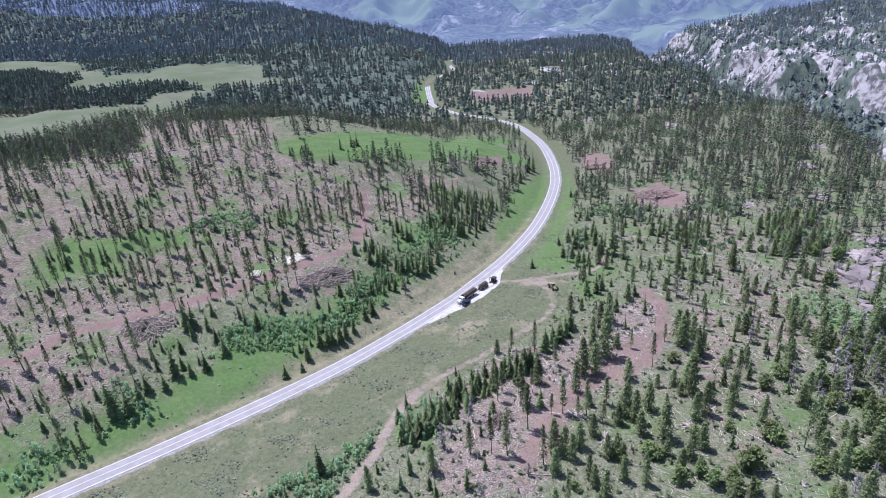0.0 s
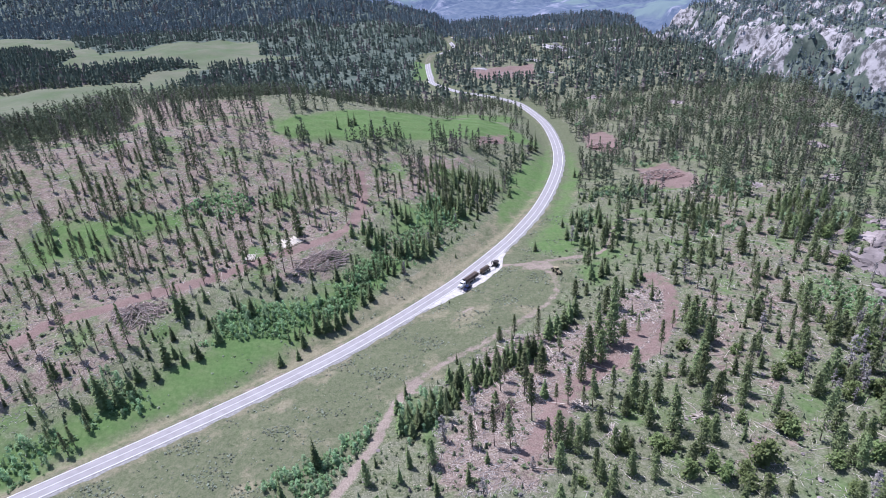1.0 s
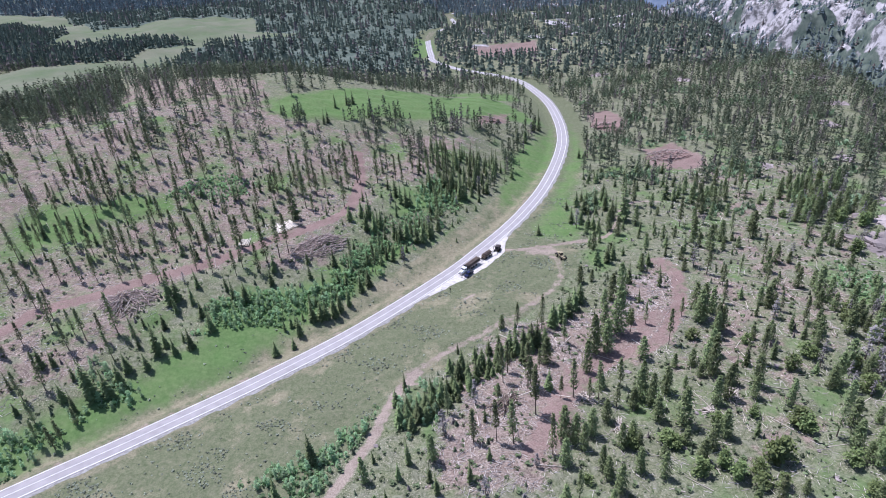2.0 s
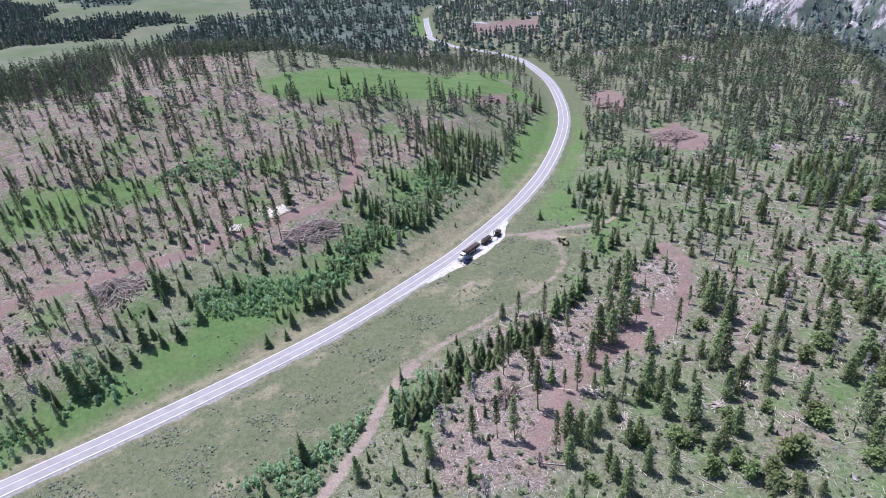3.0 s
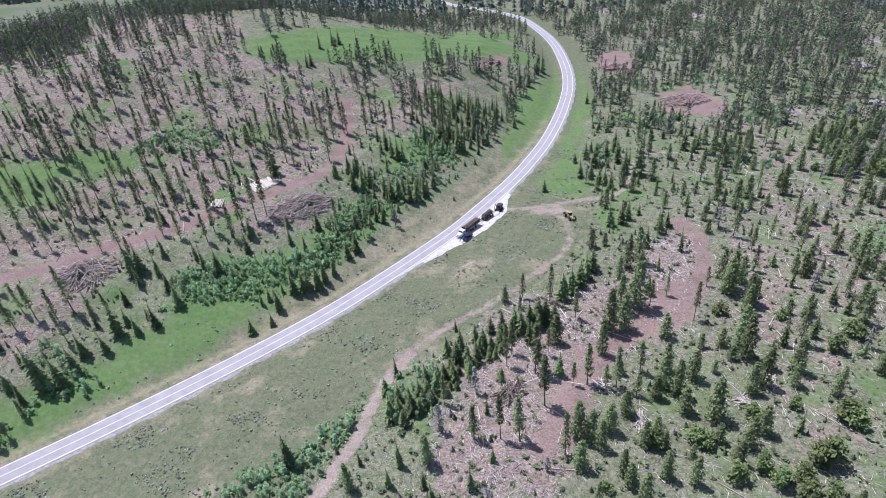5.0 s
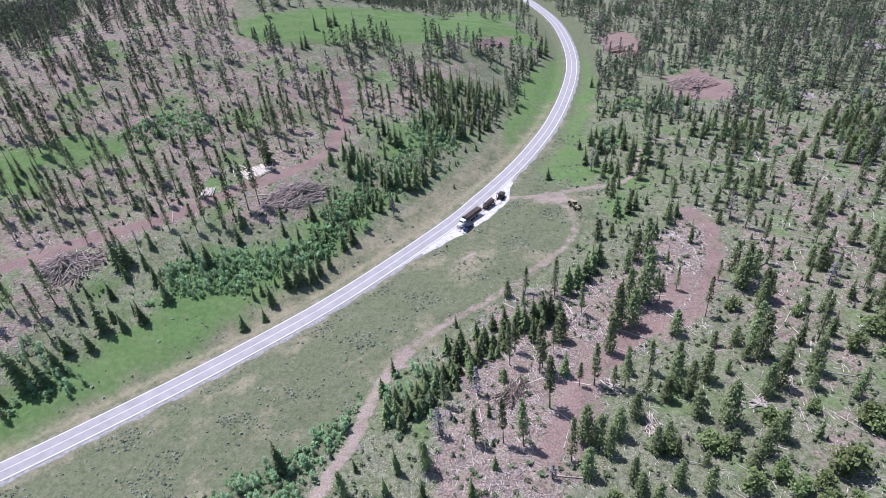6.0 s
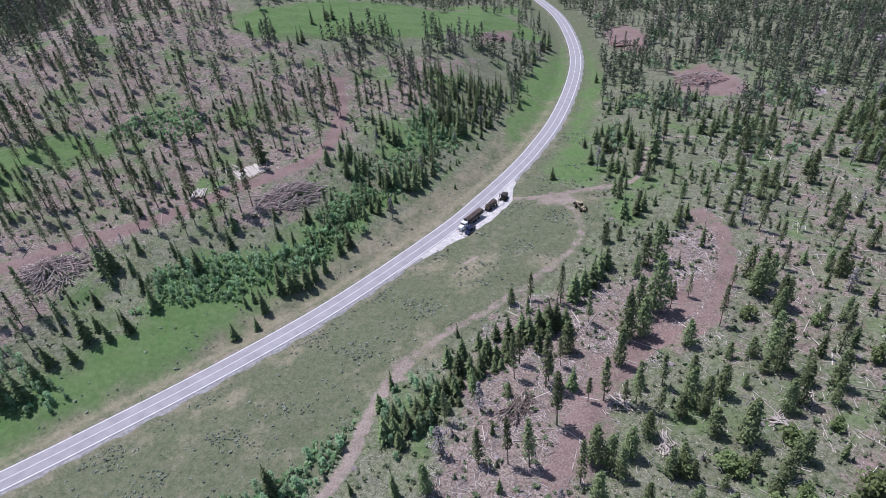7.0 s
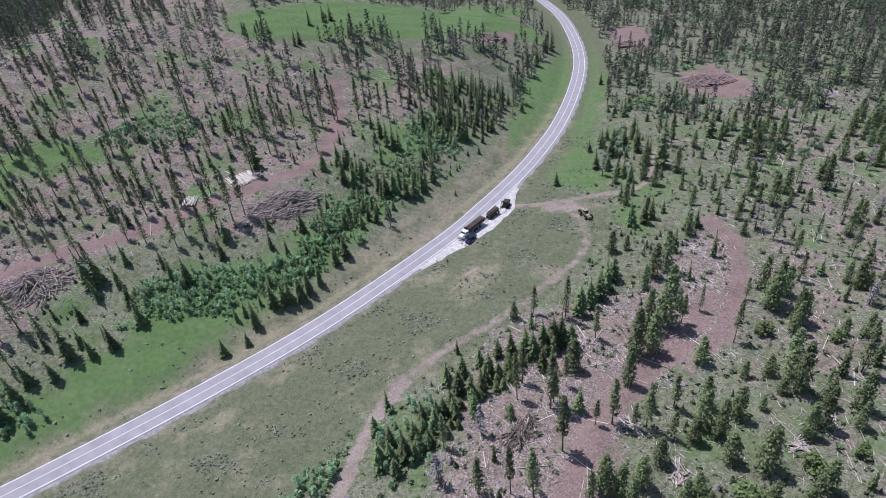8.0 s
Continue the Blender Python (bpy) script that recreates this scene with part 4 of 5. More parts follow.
THICKET = [(-104, -43), (-94, -46), (-80, -41), (-73, -33), (-63, -28), (-54, -21), (-54, -14), (-65, -17), (-80, -20), (-87, -22), (-94, -28), (-104, -33)]
GROVE = [(-25, 53), (-23, 80), (-12, 90), (-4, 87), (-3, 63), (-15, 54)]


def density(x, y, u):
    """Trees to a square metre."""
    c = covers(x, y, u)
    clump = np.clip(0.55 + 0.75 * waves(x, y, 34, 41, 3), 0.05, 1.5)
    left, d = u > 0, np.zeros_like(x)
    cut = np.max([smooth(-4, 4, inside(x, y, p)) for p in LOGGED], 0)
    d = np.where(left, 0.0225 + 0.010 * smooth(190, 225, u) + 0.012 * smooth(250, 400, y), 0.021 + 0.010 * smooth(50, 160, y) + 0.009 * smooth(120, 280, y))
    d = np.where(left & (u > 24) & (u < 118) & (y > 84) & (y < 200) & (x > -32), 0.042, d)
    d = np.where(left & (u > 22) & (u < 46) & (y > -60) & (y < 80), 0.034, d)
    d = np.where(~left & (y > 420) & (x < 450), 0.037, d)
    d = np.where(left & (u > 200) & (y < 430), 0.026, d)
    d = np.where(inside(x, y, FOREST_WEST) > 0, 0.085, d)
    d = np.where(inside(x, y, FOREST_BELT) > 0, 0.06, d)
    d = np.where(np.max([inside(x, y, p) for p in BELTS], 0) > 0, 0.16, d)
    d = d * np.where(~left, 1 + 0.35 * smooth(150, 210, x) * smooth(20, 90, y), 1.0)
    d = np.where(inside(x, y, DARK_GROVE) > 0, 0.07, d)
    d = np.where(inside(x, y, EAST_GROVE) > 0, 0.06, d)
    d = d * np.where(y < 430, clump, 0.3 + 0.7 * clump) * np.where(canyon(x, y) > 60, 1.1, 1.0)
    shut = np.maximum.reduce([smooth(0.5, 0.9, c["lush"]) * (y > -60), c["steppe"], c["stone"] * 0.93, smooth(0.2, 0.6, c["track"]), smooth(0.2, 0.6, c["haul"]), smooth(0, 5, inside(x, y, MEADOW)), 1 - smooth(9, 15, np.abs(u)) * 1.0])
    verge = np.where(left, 1 - smooth(16, 26, u), 1 - smooth(12, 22, -u)) * (y < 330)
    shut = np.maximum(shut, verge)
    for k, room in ((0, 8.5), (4, 4.5)):
        shut = np.maximum(shut, np.abs(line_distance(x, y, TRACK_LINES[k][0])) < room)
    for p in SPOIL:
        shut = np.maximum(shut, smooth(-2, 3, inside(x, y, p)))
    for kx, ky, r in KEEP_CLEAR:
        shut = np.maximum(shut, (np.hypot(x - kx, y - ky) < r) * 1.0)
    return d * (1 - np.clip(shut, 0, 1)), c, cut


# trees that stand singly on both sides of the highway
x, y, chance, rng = scatter(-265, 205, -140, 92, 4.6, 51)
u = line_distance(x, y, ROAD)
d, c, cut = density(x, y, u)
ok = (chance < d * 4.6 ** 2) & (u < 205)
counts = collections.Counter(t.name.split(".")[0] for t in scene.objects if t.parent is None)
for px, py, pu, pc in zip(x[ok], y[ok], u[ok], cut[ok]):
    if inside(np.array([px]), np.array([py]), THICKET)[0] > 2:
        continue
    q = pick.random()
    if pu > 0:
        kind = ("lodgepole_pine" if q < 0.6 else "fir_tree") if pc > 0.5 else "lodgepole_pine" if q < 0.08 else "fir_tree" if q < 0.55 else "spruce_tree"
    else:
        kind = "pine_tree" if q < 0.34 else "spruce_tree" if q < 0.5 else "fir_tree" if q < 0.78 else "lodgepole_pine" if q < 0.96 else "round_pine"
    grove = max(inside(np.array([px]), np.array([py]), q)[0] for q in (DARK_GROVE, EAST_GROVE)) > 0
    if grove:
        kind = "pine_tree" if q < 0.55 else "dead_tree" if q < 0.8 else "round_pine"
    elif q > 0.93:
        kind = "dead_tree"
    if not free_spot(px, py, 2.4 if grove else 5.0) or counts[kind] > 298:
        continue
    counts[kind] += 1
    tall = {"lodgepole_pine": 16.0, "fir_tree": 9.5, "spruce_tree": 8.0, "pine_tree": 9.0, "round_pine": 4.6, "dead_tree": 9.0}[kind] * pick.uniform(0.55, 1.3) * (1.2 if grove else 1.0)
    plant(kind, MAKERS[kind], px, py, tall, pick)
    PLANTED.append((px, py))

# the dense stand above the bend
p = np.array(SPRUCE_STAND)
x, y, chance, rng = scatter(p[:, 0].min(), p[:, 0].max(), p[:, 1].min(), p[:, 1].max(), 4.3, 55)
ok = (inside(x, y, SPRUCE_STAND) > 0) & (chance < 0.8)
for px, py in zip(x[ok], y[ok]):
    if free_spot(px, py, 2.4) and counts["fir_tree"] < 298:
        counts["fir_tree"] += 1
        plant("fir_tree", fir, px, py, pick.uniform(7.0, 14.5), pick, 1.25)
        PLANTED.append((px, py))

# small spruces along the lower edge of the thickets
for k in range(46):
    f = k / 45 + pick.uniform(-0.01, 0.01)
    px, py = -76 + 66 * f + pick.gauss(0, 1.6), -52 + 104 * f + 10 * math.sin(f * 3.1) - 14 * f * (1 - f) + pick.gauss(0, 1.6)
    if float(line_distance(np.array([px]), np.array([py]), ROAD)[0]) > 17 and free_spot(px, py, 1.5):
        plant("spruce_tree", spruce, px, py, pick.uniform(4.0, 8.5), pick, 0.85)
        PLANTED.append((px, py))

# young spruces along the edge of the dry meadow
BORDER = catmull(np.array([(-24, -94), (-2, -73), (14, -60), (32, -46), (48, -30), (58, -16)], float), 3.0)
for px, py in BORDER:
    for _ in range(3):
        qx, qy = px + pick.uniform(0, 6.5), py - pick.uniform(0, 5.5)
        if free_spot(qx, qy, 1.8) and counts["spruce_tree"] < 272:
            counts["spruce_tree"] += 1
            plant("spruce_tree", spruce, qx, qy, pick.uniform(3.5, 8.5), pick, 1.35)
            PLANTED.append((qx, qy))

# aspen thickets
CORNER = [(-152, -96), (-142, -97), (-137, -103), (-142, -112), (-156, -112)]
BESIDE = [(-124, -78), (-118, -74), (-114, -79), (-120, -86)]
for poly, step, seed in (([(-133, -83), (-121, -80), (-122, -74), (-127, -69), (-138, -65), (-138, -74)], 2.4, 69), (CORNER, 2.6, 67), (BESIDE, 2.6, 68), (THICKET, 2.7, 61), (GROVE, 3.4, 62), (LOW_THICKET, 2.3, 63), ([(-22, -80), (-12, -72), (-10, -96), (-20, -104), (-26, -92)], 3.0, 64),
                         ([(-136, -86), (-126, -76), (-120, -82), (-134, -96)], 3.4, 65), ([(-152, 50), (-130, 72), (-110, 66), (-126, 44)], 3.8, 66)):
    p = np.array(poly)
    x, y, chance, rng = scatter(p[:, 0].min(), p[:, 0].max(), p[:, 1].min(), p[:, 1].max(), step, seed)
    ok = (inside(x, y, poly) > 0) & (chance < 0.85)
    ok &= np.min([np.abs(line_distance(x, y, l)) for l, w in TRACK_LINES], 0) > 3
    for px, py in zip(x[ok], y[ok]):
        if counts["aspen_tree"] < 300:
            counts["aspen_tree"] += 1
            plant("aspen_tree", MAKERS["aspen_tree"], px, py, pick.uniform(1.6, 5.2), pick, 1.15)


def skirts(tiers, sides, low, seed, radius=0.2, trunk=True):
    """A small conifer one metre tall: jagged skirts one above the other."""
    rng, out = random.Random(seed), []
    for i in range(tiers):
        f = i / tiers
        z = low + (1 - low) * f
        r = radius * (1 - f) ** 0.75 * rng.uniform(0.85, 1.15)
        ring = []
        for k in range(sides):
            a, q = 2 * math.pi * (k + 0.5 * (i % 2)) / sides + rng.uniform(-0.25, 0.25), r * rng.uniform(0.6, 1.25)
            ring.append((math.cos(a) * q, math.sin(a) * q, z + rng.uniform(-0.03, 0.03)))
        apex = (0, 0, 1.0 if i == tiers - 1 else min(1.0, z + (1 - low) * 0.85 / tiers))
        out += [(ring[k], ring[(k + 1) % sides], apex) for k in range(sides)]
    if trunk:
        r = 0.012
        b = [(r, 0, -0.03), (-r / 2, r, -0.03), (-r / 2, -r, -0.03)]
        out += [(b[0], b[1], (0, 0, low + 0.25)), (b[1], b[2], (0, 0, low + 0.25)), (b[2], b[0], (0, 0, low + 0.25))]
    return np.array(out, np.float32).reshape(-1, 3)


def joined(name, models, x, y, z, tall, fat, mat, rng, label, category, tilt=0.0):
    """Many small things in one mesh, each with a shade of its own."""
    parts, tints = [], []
    which = rng.randint(0, len(models), len(x))
    for k, m in enumerate(models):
        s = which == k
        if not s.any():
            continue
        a = rng.uniform(0, 2 * math.pi, s.sum())
        ca, sa, w, h = np.cos(a)[:, None], np.sin(a)[:, None], (tall[s] * fat[s])[:, None], tall[s][:, None]
        v = np.stack([(m[:, 0] * ca - m[:, 1] * sa) * w + x[s][:, None], (m[:, 0] * sa + m[:, 1] * ca) * w + y[s][:, None], m[:, 2] * h + z[s][:, None]], -1)
        parts.append(v.reshape(-1, 3))
        tints.append(np.repeat(rng.rand(s.sum()), len(m)))
    v = np.vstack(parts)
    ob = arrays(name, v, np.arange(len(v)).reshape(-1, 3), mat, np.concatenate(tints))
    return tagged(ob, label, category, kind="stuff")


def woods(name, x0, x1, y0, y1, step, seed, models, keep, label, tall=(6, 13), thin=1.0, mat=NEEDLE_FAR):
    x, y, chance, rng = scatter(x0, x1, y0, y1, step, seed)
    inside_view = np.abs(x) < 0.86 * (y + 275) + 30
    x, y, chance = x[inside_view], y[inside_view], chance[inside_view]
    u = line_distance(x, y, ROAD)
    d, c, cut = density(x, y, u)
    ok = (chance < d * thin * step ** 2) & keep(x, y, u)
    x, y, cut = x[ok], y[ok], cut[ok]
    n = len(x)
    t = rng.uniform(tall[0], tall[1], n) * np.where(x > 450, 0.9, 1.0)
    return joined(name, models, x, y, height(x, y, u[ok]) - 0.2, t, np.where(cut > 0.5, 0.85, 1.0) * np.where(y > 430, 1.3, 1.0) * rng.uniform(0.75, 1.35, n), mat, rng, label, "forest")




def small_tree(low, radius, count, size, seed, power=0.8):
    """A conifer crown one metre tall of needle tufts, on a thin stem."""
    out = tuft_crown(10, low * 10, radius * 10, count, size, seed, power)
    for k in range(3):
        a, b = 2.1 * k, 2.1 * (k + 1)
        out.append(((0.14 * math.cos(a), 0.14 * math.sin(a), -0.3), (0.14 * math.cos(b), 0.14 * math.sin(b), -0.3), (0, 0, 10.2)))
    return np.array(out, np.float32).reshape(-1, 3) / 10


MID = [small_tree(low, rad * 1.05, 135, 0.5, k) for k, (low, rad) in enumerate(((0.04, 0.17), (0.06, 0.155), (0.12, 0.125), (0.22, 0.115), (0.08, 0.145), (0.04, 0.19)))]
BACK = [small_tree(0.04 + 0.04 * k, 0.175 - 0.01 * k, 64, 0.72, 30 + k) for k in range(4)]
FAR = [skirts(3, 4, 0.06, 20 + k, 0.18 + 0.02 * k, False) for k in range(5)]
woods("forest", -420, 420, -150, 235, 4.1, 71, MID, lambda x, y, u: ((y > 92) | (u >= 205) | (x > 205)) & (inside(x, y, SPRUCE_STAND) < 0), "mixed conifer forest on the valley sides", (5, 15.5))
woods("forest", -620, 450, 235, 430, 4.3, 74, BACK, lambda x, y, u: True, "conifer forest behind the grassy knoll", (6, 13))
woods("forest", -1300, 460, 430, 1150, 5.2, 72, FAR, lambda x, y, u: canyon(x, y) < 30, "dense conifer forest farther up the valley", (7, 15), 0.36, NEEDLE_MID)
woods("forest", 330, 1000, 200, 1150, 5.2, 75, FAR, lambda x, y, u: (canyon(x, y) >= 30) & (y > 430) | (canyon(x, y) > 60), "conifers blued with painted haze on the rocky far side of the canyon", (7, 14), 0.36, NEEDLE_HAZED)
woods("forest", -2300, 1500, 1150, 2480, 7.5, 73, FAR, lambda x, y, u: (y < 1750) | (x < -180), "conifer forest on the distant ridge, haze painted into its needles", (9, 18), 0.34, NEEDLE_HAZED)


# ---- slash, sage and stones ----
def lay(name, x, y, rng, long, thick, mat, label, category, rise=0.12):
    """Sticks lying about on the ground, in one mesh."""
    n = len(x)
    a, tip, r = rng.uniform(0, math.pi, n), rng.uniform(-rise, rise, n), thick * rng.uniform(0.6, 1.4, n)
    L = rng.uniform(long[0], long[1], n) * rng.uniform(0.5, 1, n)
    z = height(x, y) + r * 0.6
    dx, dy, dz = np.cos(a) * L / 2, np.sin(a) * L / 2, np.sin(tip) * L / 2
    nx, ny = -np.sin(a) * r, np.cos(a) * r
    ends = []
    for s in (-1, 1):
        for ox, oz in ((1, -0.6), (-1, -0.6), (0, 1.1)):
            k = 1 if s < 0 else 0.6
            ends.append(np.stack([x + s * dx + nx * ox * k, y + s * dy + ny * ox * k, z + s * dz + np.abs(dz) + r * oz * k], -1))
    v = np.stack(ends, 1).reshape(-1, 3)
    f = np.array([(0, 1, 4), (0, 4, 3), (1, 2, 5), (1, 5, 4), (2, 0, 3), (2, 3, 5), (3, 4, 5), (0, 2, 1)])
    faces = (np.arange(n)[:, None, None] * 6 + f).reshape(-1, 3)
    ob = arrays(name, v, faces, mat, np.repeat(rng.rand(n), 6))
    return tagged(ob, label, category, kind="stuff")


DEAD_TINT = material("pale broken branches", ((0.33, 0.285, 0.26), (0.68, 0.61, 0.56)), 0.8, 0.95, tint=True)
for seed, area, step, share in ((81, LOGGED[0], 1.15, 0.58), (82, LOGGED[2], 0.62, 0.62), (83, [(60, -30), (100, 20), (125, 120), (200, 120), (190, 0), (150, -60), (120, -140), (20, -140)], 1.2, 0.5)):
    p = np.array(area)
    x, y, chance, rng = scatter(p[:, 0].min() - 4, p[:, 0].max() + 4, p[:, 1].min() - 4, p[:, 1].max() + 4, step, seed)
    c = covers(x, y, line_distance(x, y, ROAD))
    ok = (inside(x, y, area) + 5 * waves(x, y, 12, seed) > 0) & (chance < share * np.clip(0.6 + 0.8 * waves(x, y, 17, seed + 3), 0.08, 1.4)) & (c["track"] < 0.45) & (c["haul"] < 0.5) & (c["lush"] < 0.75)
    lay("slash", x[ok], y[ok], rng, (0.4, 3.6), 0.075, DEAD_TINT, "broken pale branches and chips strewn over logged earth", "slash")

x, y, chance, rng = scatter(-150, 80, -140, 90, 1.0, 84)
u = line_distance(x, y, ROAD)
c = covers(x, y, u)
patch = np.clip(waves(x, y, 24, 85, 3) * 1.3 - 0.2, 0, 1)
ok = (((inside(x, y, MEADOW) > 1) & (u < -7)) | ((u > 9) & (u < 26) & (y < 60)) | ((u < -8) & (u > -45) & (y > 24) & (y < 90) & (x < 75))) & (chance < (0.04 + 0.8 * patch) * np.where(u > 0, 0.22, 1.0)) & (c["track"] < 0.2)
TUFT = [np.array(leaf_crown(1.0, 0.05, 0.75, 8, 0.7, 90 + k), np.float32).reshape(-1, 3) for k in range(4)]
joined("sagebrush", TUFT, x[ok], y[ok], height(x[ok], y[ok], u[ok]) - 0.05, rng.uniform(0.18, 0.48, ok.sum()), rng.uniform(0.9, 1.5, ok.sum()), SAGE, rng, "grey-green sagebrush clumps scattered over the dry meadow", "sagebrush")

x, y, chance, rng = scatter(-205, 215, -140, 130, 1.9, 86)
u = line_distance(x, y, ROAD)
c = covers(x, y, u)
ok = (chance < 0.16 + 0.16 * ((u < -25) & (y < 40)) + 0.25 * np.clip(waves(x, y, 30, 87), 0, 1)) & (c["wood"] > 0.6) & (c["track"] < 0.3) & (c["haul"] < 0.3) & (np.abs(u) > 22)
joined("undergrowth", TUFT, x[ok], y[ok], height(x[ok], y[ok], u[ok]) - 0.05, 0.2 + 0.8 * rng.rand(ok.sum()) ** 1.8, rng.uniform(0.9, 1.5, ok.sum()),
       material("low shrub leaf", ((0.075, 0.105, 0.05), (0.165, 0.195, 0.105)), 0.6, 0.85, tint=True, thin=0.15), rng, "low green shrubs and seedlings on the forest floor", "undergrowth")


x, y, chance, rng = scatter(-215, 215, -140, 110, 3.1, 95)
u = line_distance(x, y, ROAD)
c = covers(x, y, u)
ok = (chance < np.clip(0.05 + 0.22 * waves(x, y, 26, 96), 0.01, 0.4)) & (c["wood"] > 0.6) & (c["track"] < 0.3) & (c["haul"] < 0.3) & (np.abs(u) > 24)
joined("saplings", [skirts(6, 6, 0.05, 50 + k, 0.24) for k in range(4)], x[ok], y[ok], height(x[ok], y[ok], u[ok]) - 0.05, rng.uniform(0.8, 2.8, ok.sum()), rng.uniform(0.9, 1.4, ok.sum()), NEEDLE_FAR, rng,
       "small dark green conifer saplings between the trees", "saplings")


shrub_parts = []
for poly, seed in ((THICKET, 101), (GROVE, 102), ([(-152, 50), (-130, 72), (-110, 66), (-126, 44)], 103), (LOW_THICKET, 104), ([(-44, 0), (-30, 20), (-14, 45), (-10, 58), (-24, 56), (-40, 36), (-50, 16)], 106), ([(-150, -104), (-128, -88), (-120, -80), (-132, -92), (-146, -112)], 107), ([(150, -20), (160, -12), (174, -30), (160, -42)], 105)):
    p = np.array(poly)
    x, y, chance, rng = scatter(p[:, 0].min() - 3, p[:, 0].max() + 3, p[:, 1].min() - 3, p[:, 1].max() + 3, 1.15, seed)
    ok = (inside(x, y, poly) + 4 * waves(x, y, 14, seed) > -1) & (chance < (0.9 if seed == 101 else 0.55))
    ok &= np.min([np.abs(line_distance(x, y, l)) for l, w in TRACK_LINES], 0) > 2.6
    shrub_parts.append(np.stack([x[ok], y[ok]], 1))
x, y, chance, rng = scatter(60, 330, 40, 430, 2.6, 97)
u = line_distance(x, y, ROAD)
ok = (u < -26) & (waves(x, y, 46, 98, 2) > 0.62) & (chance < 0.55) & (canyon(x, y) < -10)
for q in SPOIL:
    ok &= inside(x, y, q) < -2
joined("aspen_scrub", TUFT, x[ok], y[ok], height(x[ok], y[ok], u[ok]) - 0.1, rng.uniform(1.0, 3.2, ok.sum()), rng.uniform(0.5, 0.9, ok.sum()),
       material("grey-green aspen leaf", ((0.150, 0.225, 0.125), (0.270, 0.345, 0.205)), 0.9, 0.8, tint=True, thin=0.35), rng, "patches of pale green aspen scrub between pines", "aspen scrub")
YOUNG_ASPEN = material("young aspen leaf", ((0.170, 0.285, 0.135), (0.310, 0.430, 0.220)), 0.8, 0.8, tint=True, thin=0.4)
p = np.array(VERGE_ASPENS)
x, y, chance, rng = scatter(p[:, 0].min() - 2, p[:, 0].max() + 2, p[:, 1].min() - 2, p[:, 1].max() + 2, 1.5, 108)
ok = (inside(x, y, VERGE_ASPENS) + 3 * waves(x, y, 12, 109) > 0) & (chance < 0.75)
CLUMP = [np.array(leaf_crown(1.0, 0.03, 0.42, 70, 0.16, 120 + k), np.float32).reshape(-1, 3) for k in range(4)]
joined("young_aspens", CLUMP, x[ok], y[ok], height(x[ok], y[ok]) - 0.05, rng.uniform(1.2, 3.8, ok.sum()), rng.uniform(0.7, 1.1, ok.sum()), YOUNG_ASPEN, rng, "light green young aspens crowding the meadow's edge", "aspens")
x, y = np.vstack(shrub_parts).T
joined("shrubs", TUFT, x, y, height(x, y) - 0.1, rng.uniform(0.4, 1.5, len(x)), rng.uniform(0.6, 1.0, len(x)),
       YOUNG_ASPEN, rng, "dense light green young aspen shoots and shrubs", "shrubs")


def boulder_mesh(seed, sub=2, flat=0.6):
    bm = bmesh.new()
    bmesh.ops.create_icosphere(bm, subdivisions=sub, radius=1)
    for v in bm.verts:
        n = noise.noise(v.co * 1.3 + Vector((seed * 7.1, 0, 0))) * 0.45 + noise.noise(v.co * 3.1 + Vector((0, seed * 3.3, 0))) * 0.2
        v.co *= 1 + n
        v.co.z *= flat
    return bm


STONES = []
for k in range(4):
    me = bpy.data.meshes.new("boulder")
    bm = boulder_mesh(k + 1)
    bm.to_mesh(me)
    bm.free()
    me.materials.append(STONE)
    STONES.append(me)
x, y, chance, rng = scatter(-30, 215, -135, 130, 6, 88)
u = line_distance(x, y, ROAD)
c = covers(x, y, u)
ok = (chance < 0.05 + 0.13 * np.clip(waves(x, y, 45, 89), 0, 1)) & (u < -30) & (inside(x, y, MEADOW) < -3) & (c["track"] < 0.3) & (c["haul"] < 0.3)
for px, py in zip(x[ok], y[ok]):
    ob = new("boulder", STONES[pick.randrange(4)])
    s = pick.uniform(0.3, 0.95)
    ob.matrix_basis = Matrix.LocRotScale((px, py, float(height(np.array([px]), np.array([py]))[0]) + 0.1 * s), Euler((0, 0, pick.uniform(0, 6.28))), (s * pick.uniform(0.8, 1.4), s, s))
    tagged(ob, "pale grey granite boulder on the forest floor", "boulder", "boulders")
for k, (ox, oy, r) in enumerate(OUTCROPS):
    if oy < 600:
        for _ in range(6):
            a, q = pick.uniform(0, 6.28), r * pick.uniform(0.3, 1.1)
            bx, by, s = ox + math.cos(a) * q, oy + math.sin(a) * q, r * pick.uniform(0.08, 0.2)
            ob = new("boulder", STONES[pick.randrange(4)])
            ob.matrix_basis = Matrix.LocRotScale((bx, by, float(height(np.array([bx]), np.array([by]))[0])), Euler((0, 0, a)), (s * 1.4, s, s))
            tagged(ob, "large pale granite boulder beside an outcrop", "boulder", "boulders")
        bm = boulder_mesh(20 + k, 4, 0.28)
        for v in bm.verts:
            step = abs(noise.noise(v.co * 4.0 + Vector((k, 0, 0)))) + 0.5 * abs(noise.noise(v.co * 9.0))
            v.co.z += 0.16 * (0.3 - step)
            v.co.xy *= 1 + 0.35 * noise.noise(v.co * 2.6 + Vector((0, k, 0)))
        ob = part("rock_outcrop", bm, STONE)
        ob.matrix_basis = Matrix.LocRotScale((ox, oy, float(height(np.array([ox]), np.array([oy]))[0]) - r * 0.05), Euler((0, 0, k * 1.3)), (r * 0.8, r * 0.55, r * 0.85))
        tagged(ob, "low weathered pale granite outcrop among the trees", "rock outcrop", "rock outcrops")


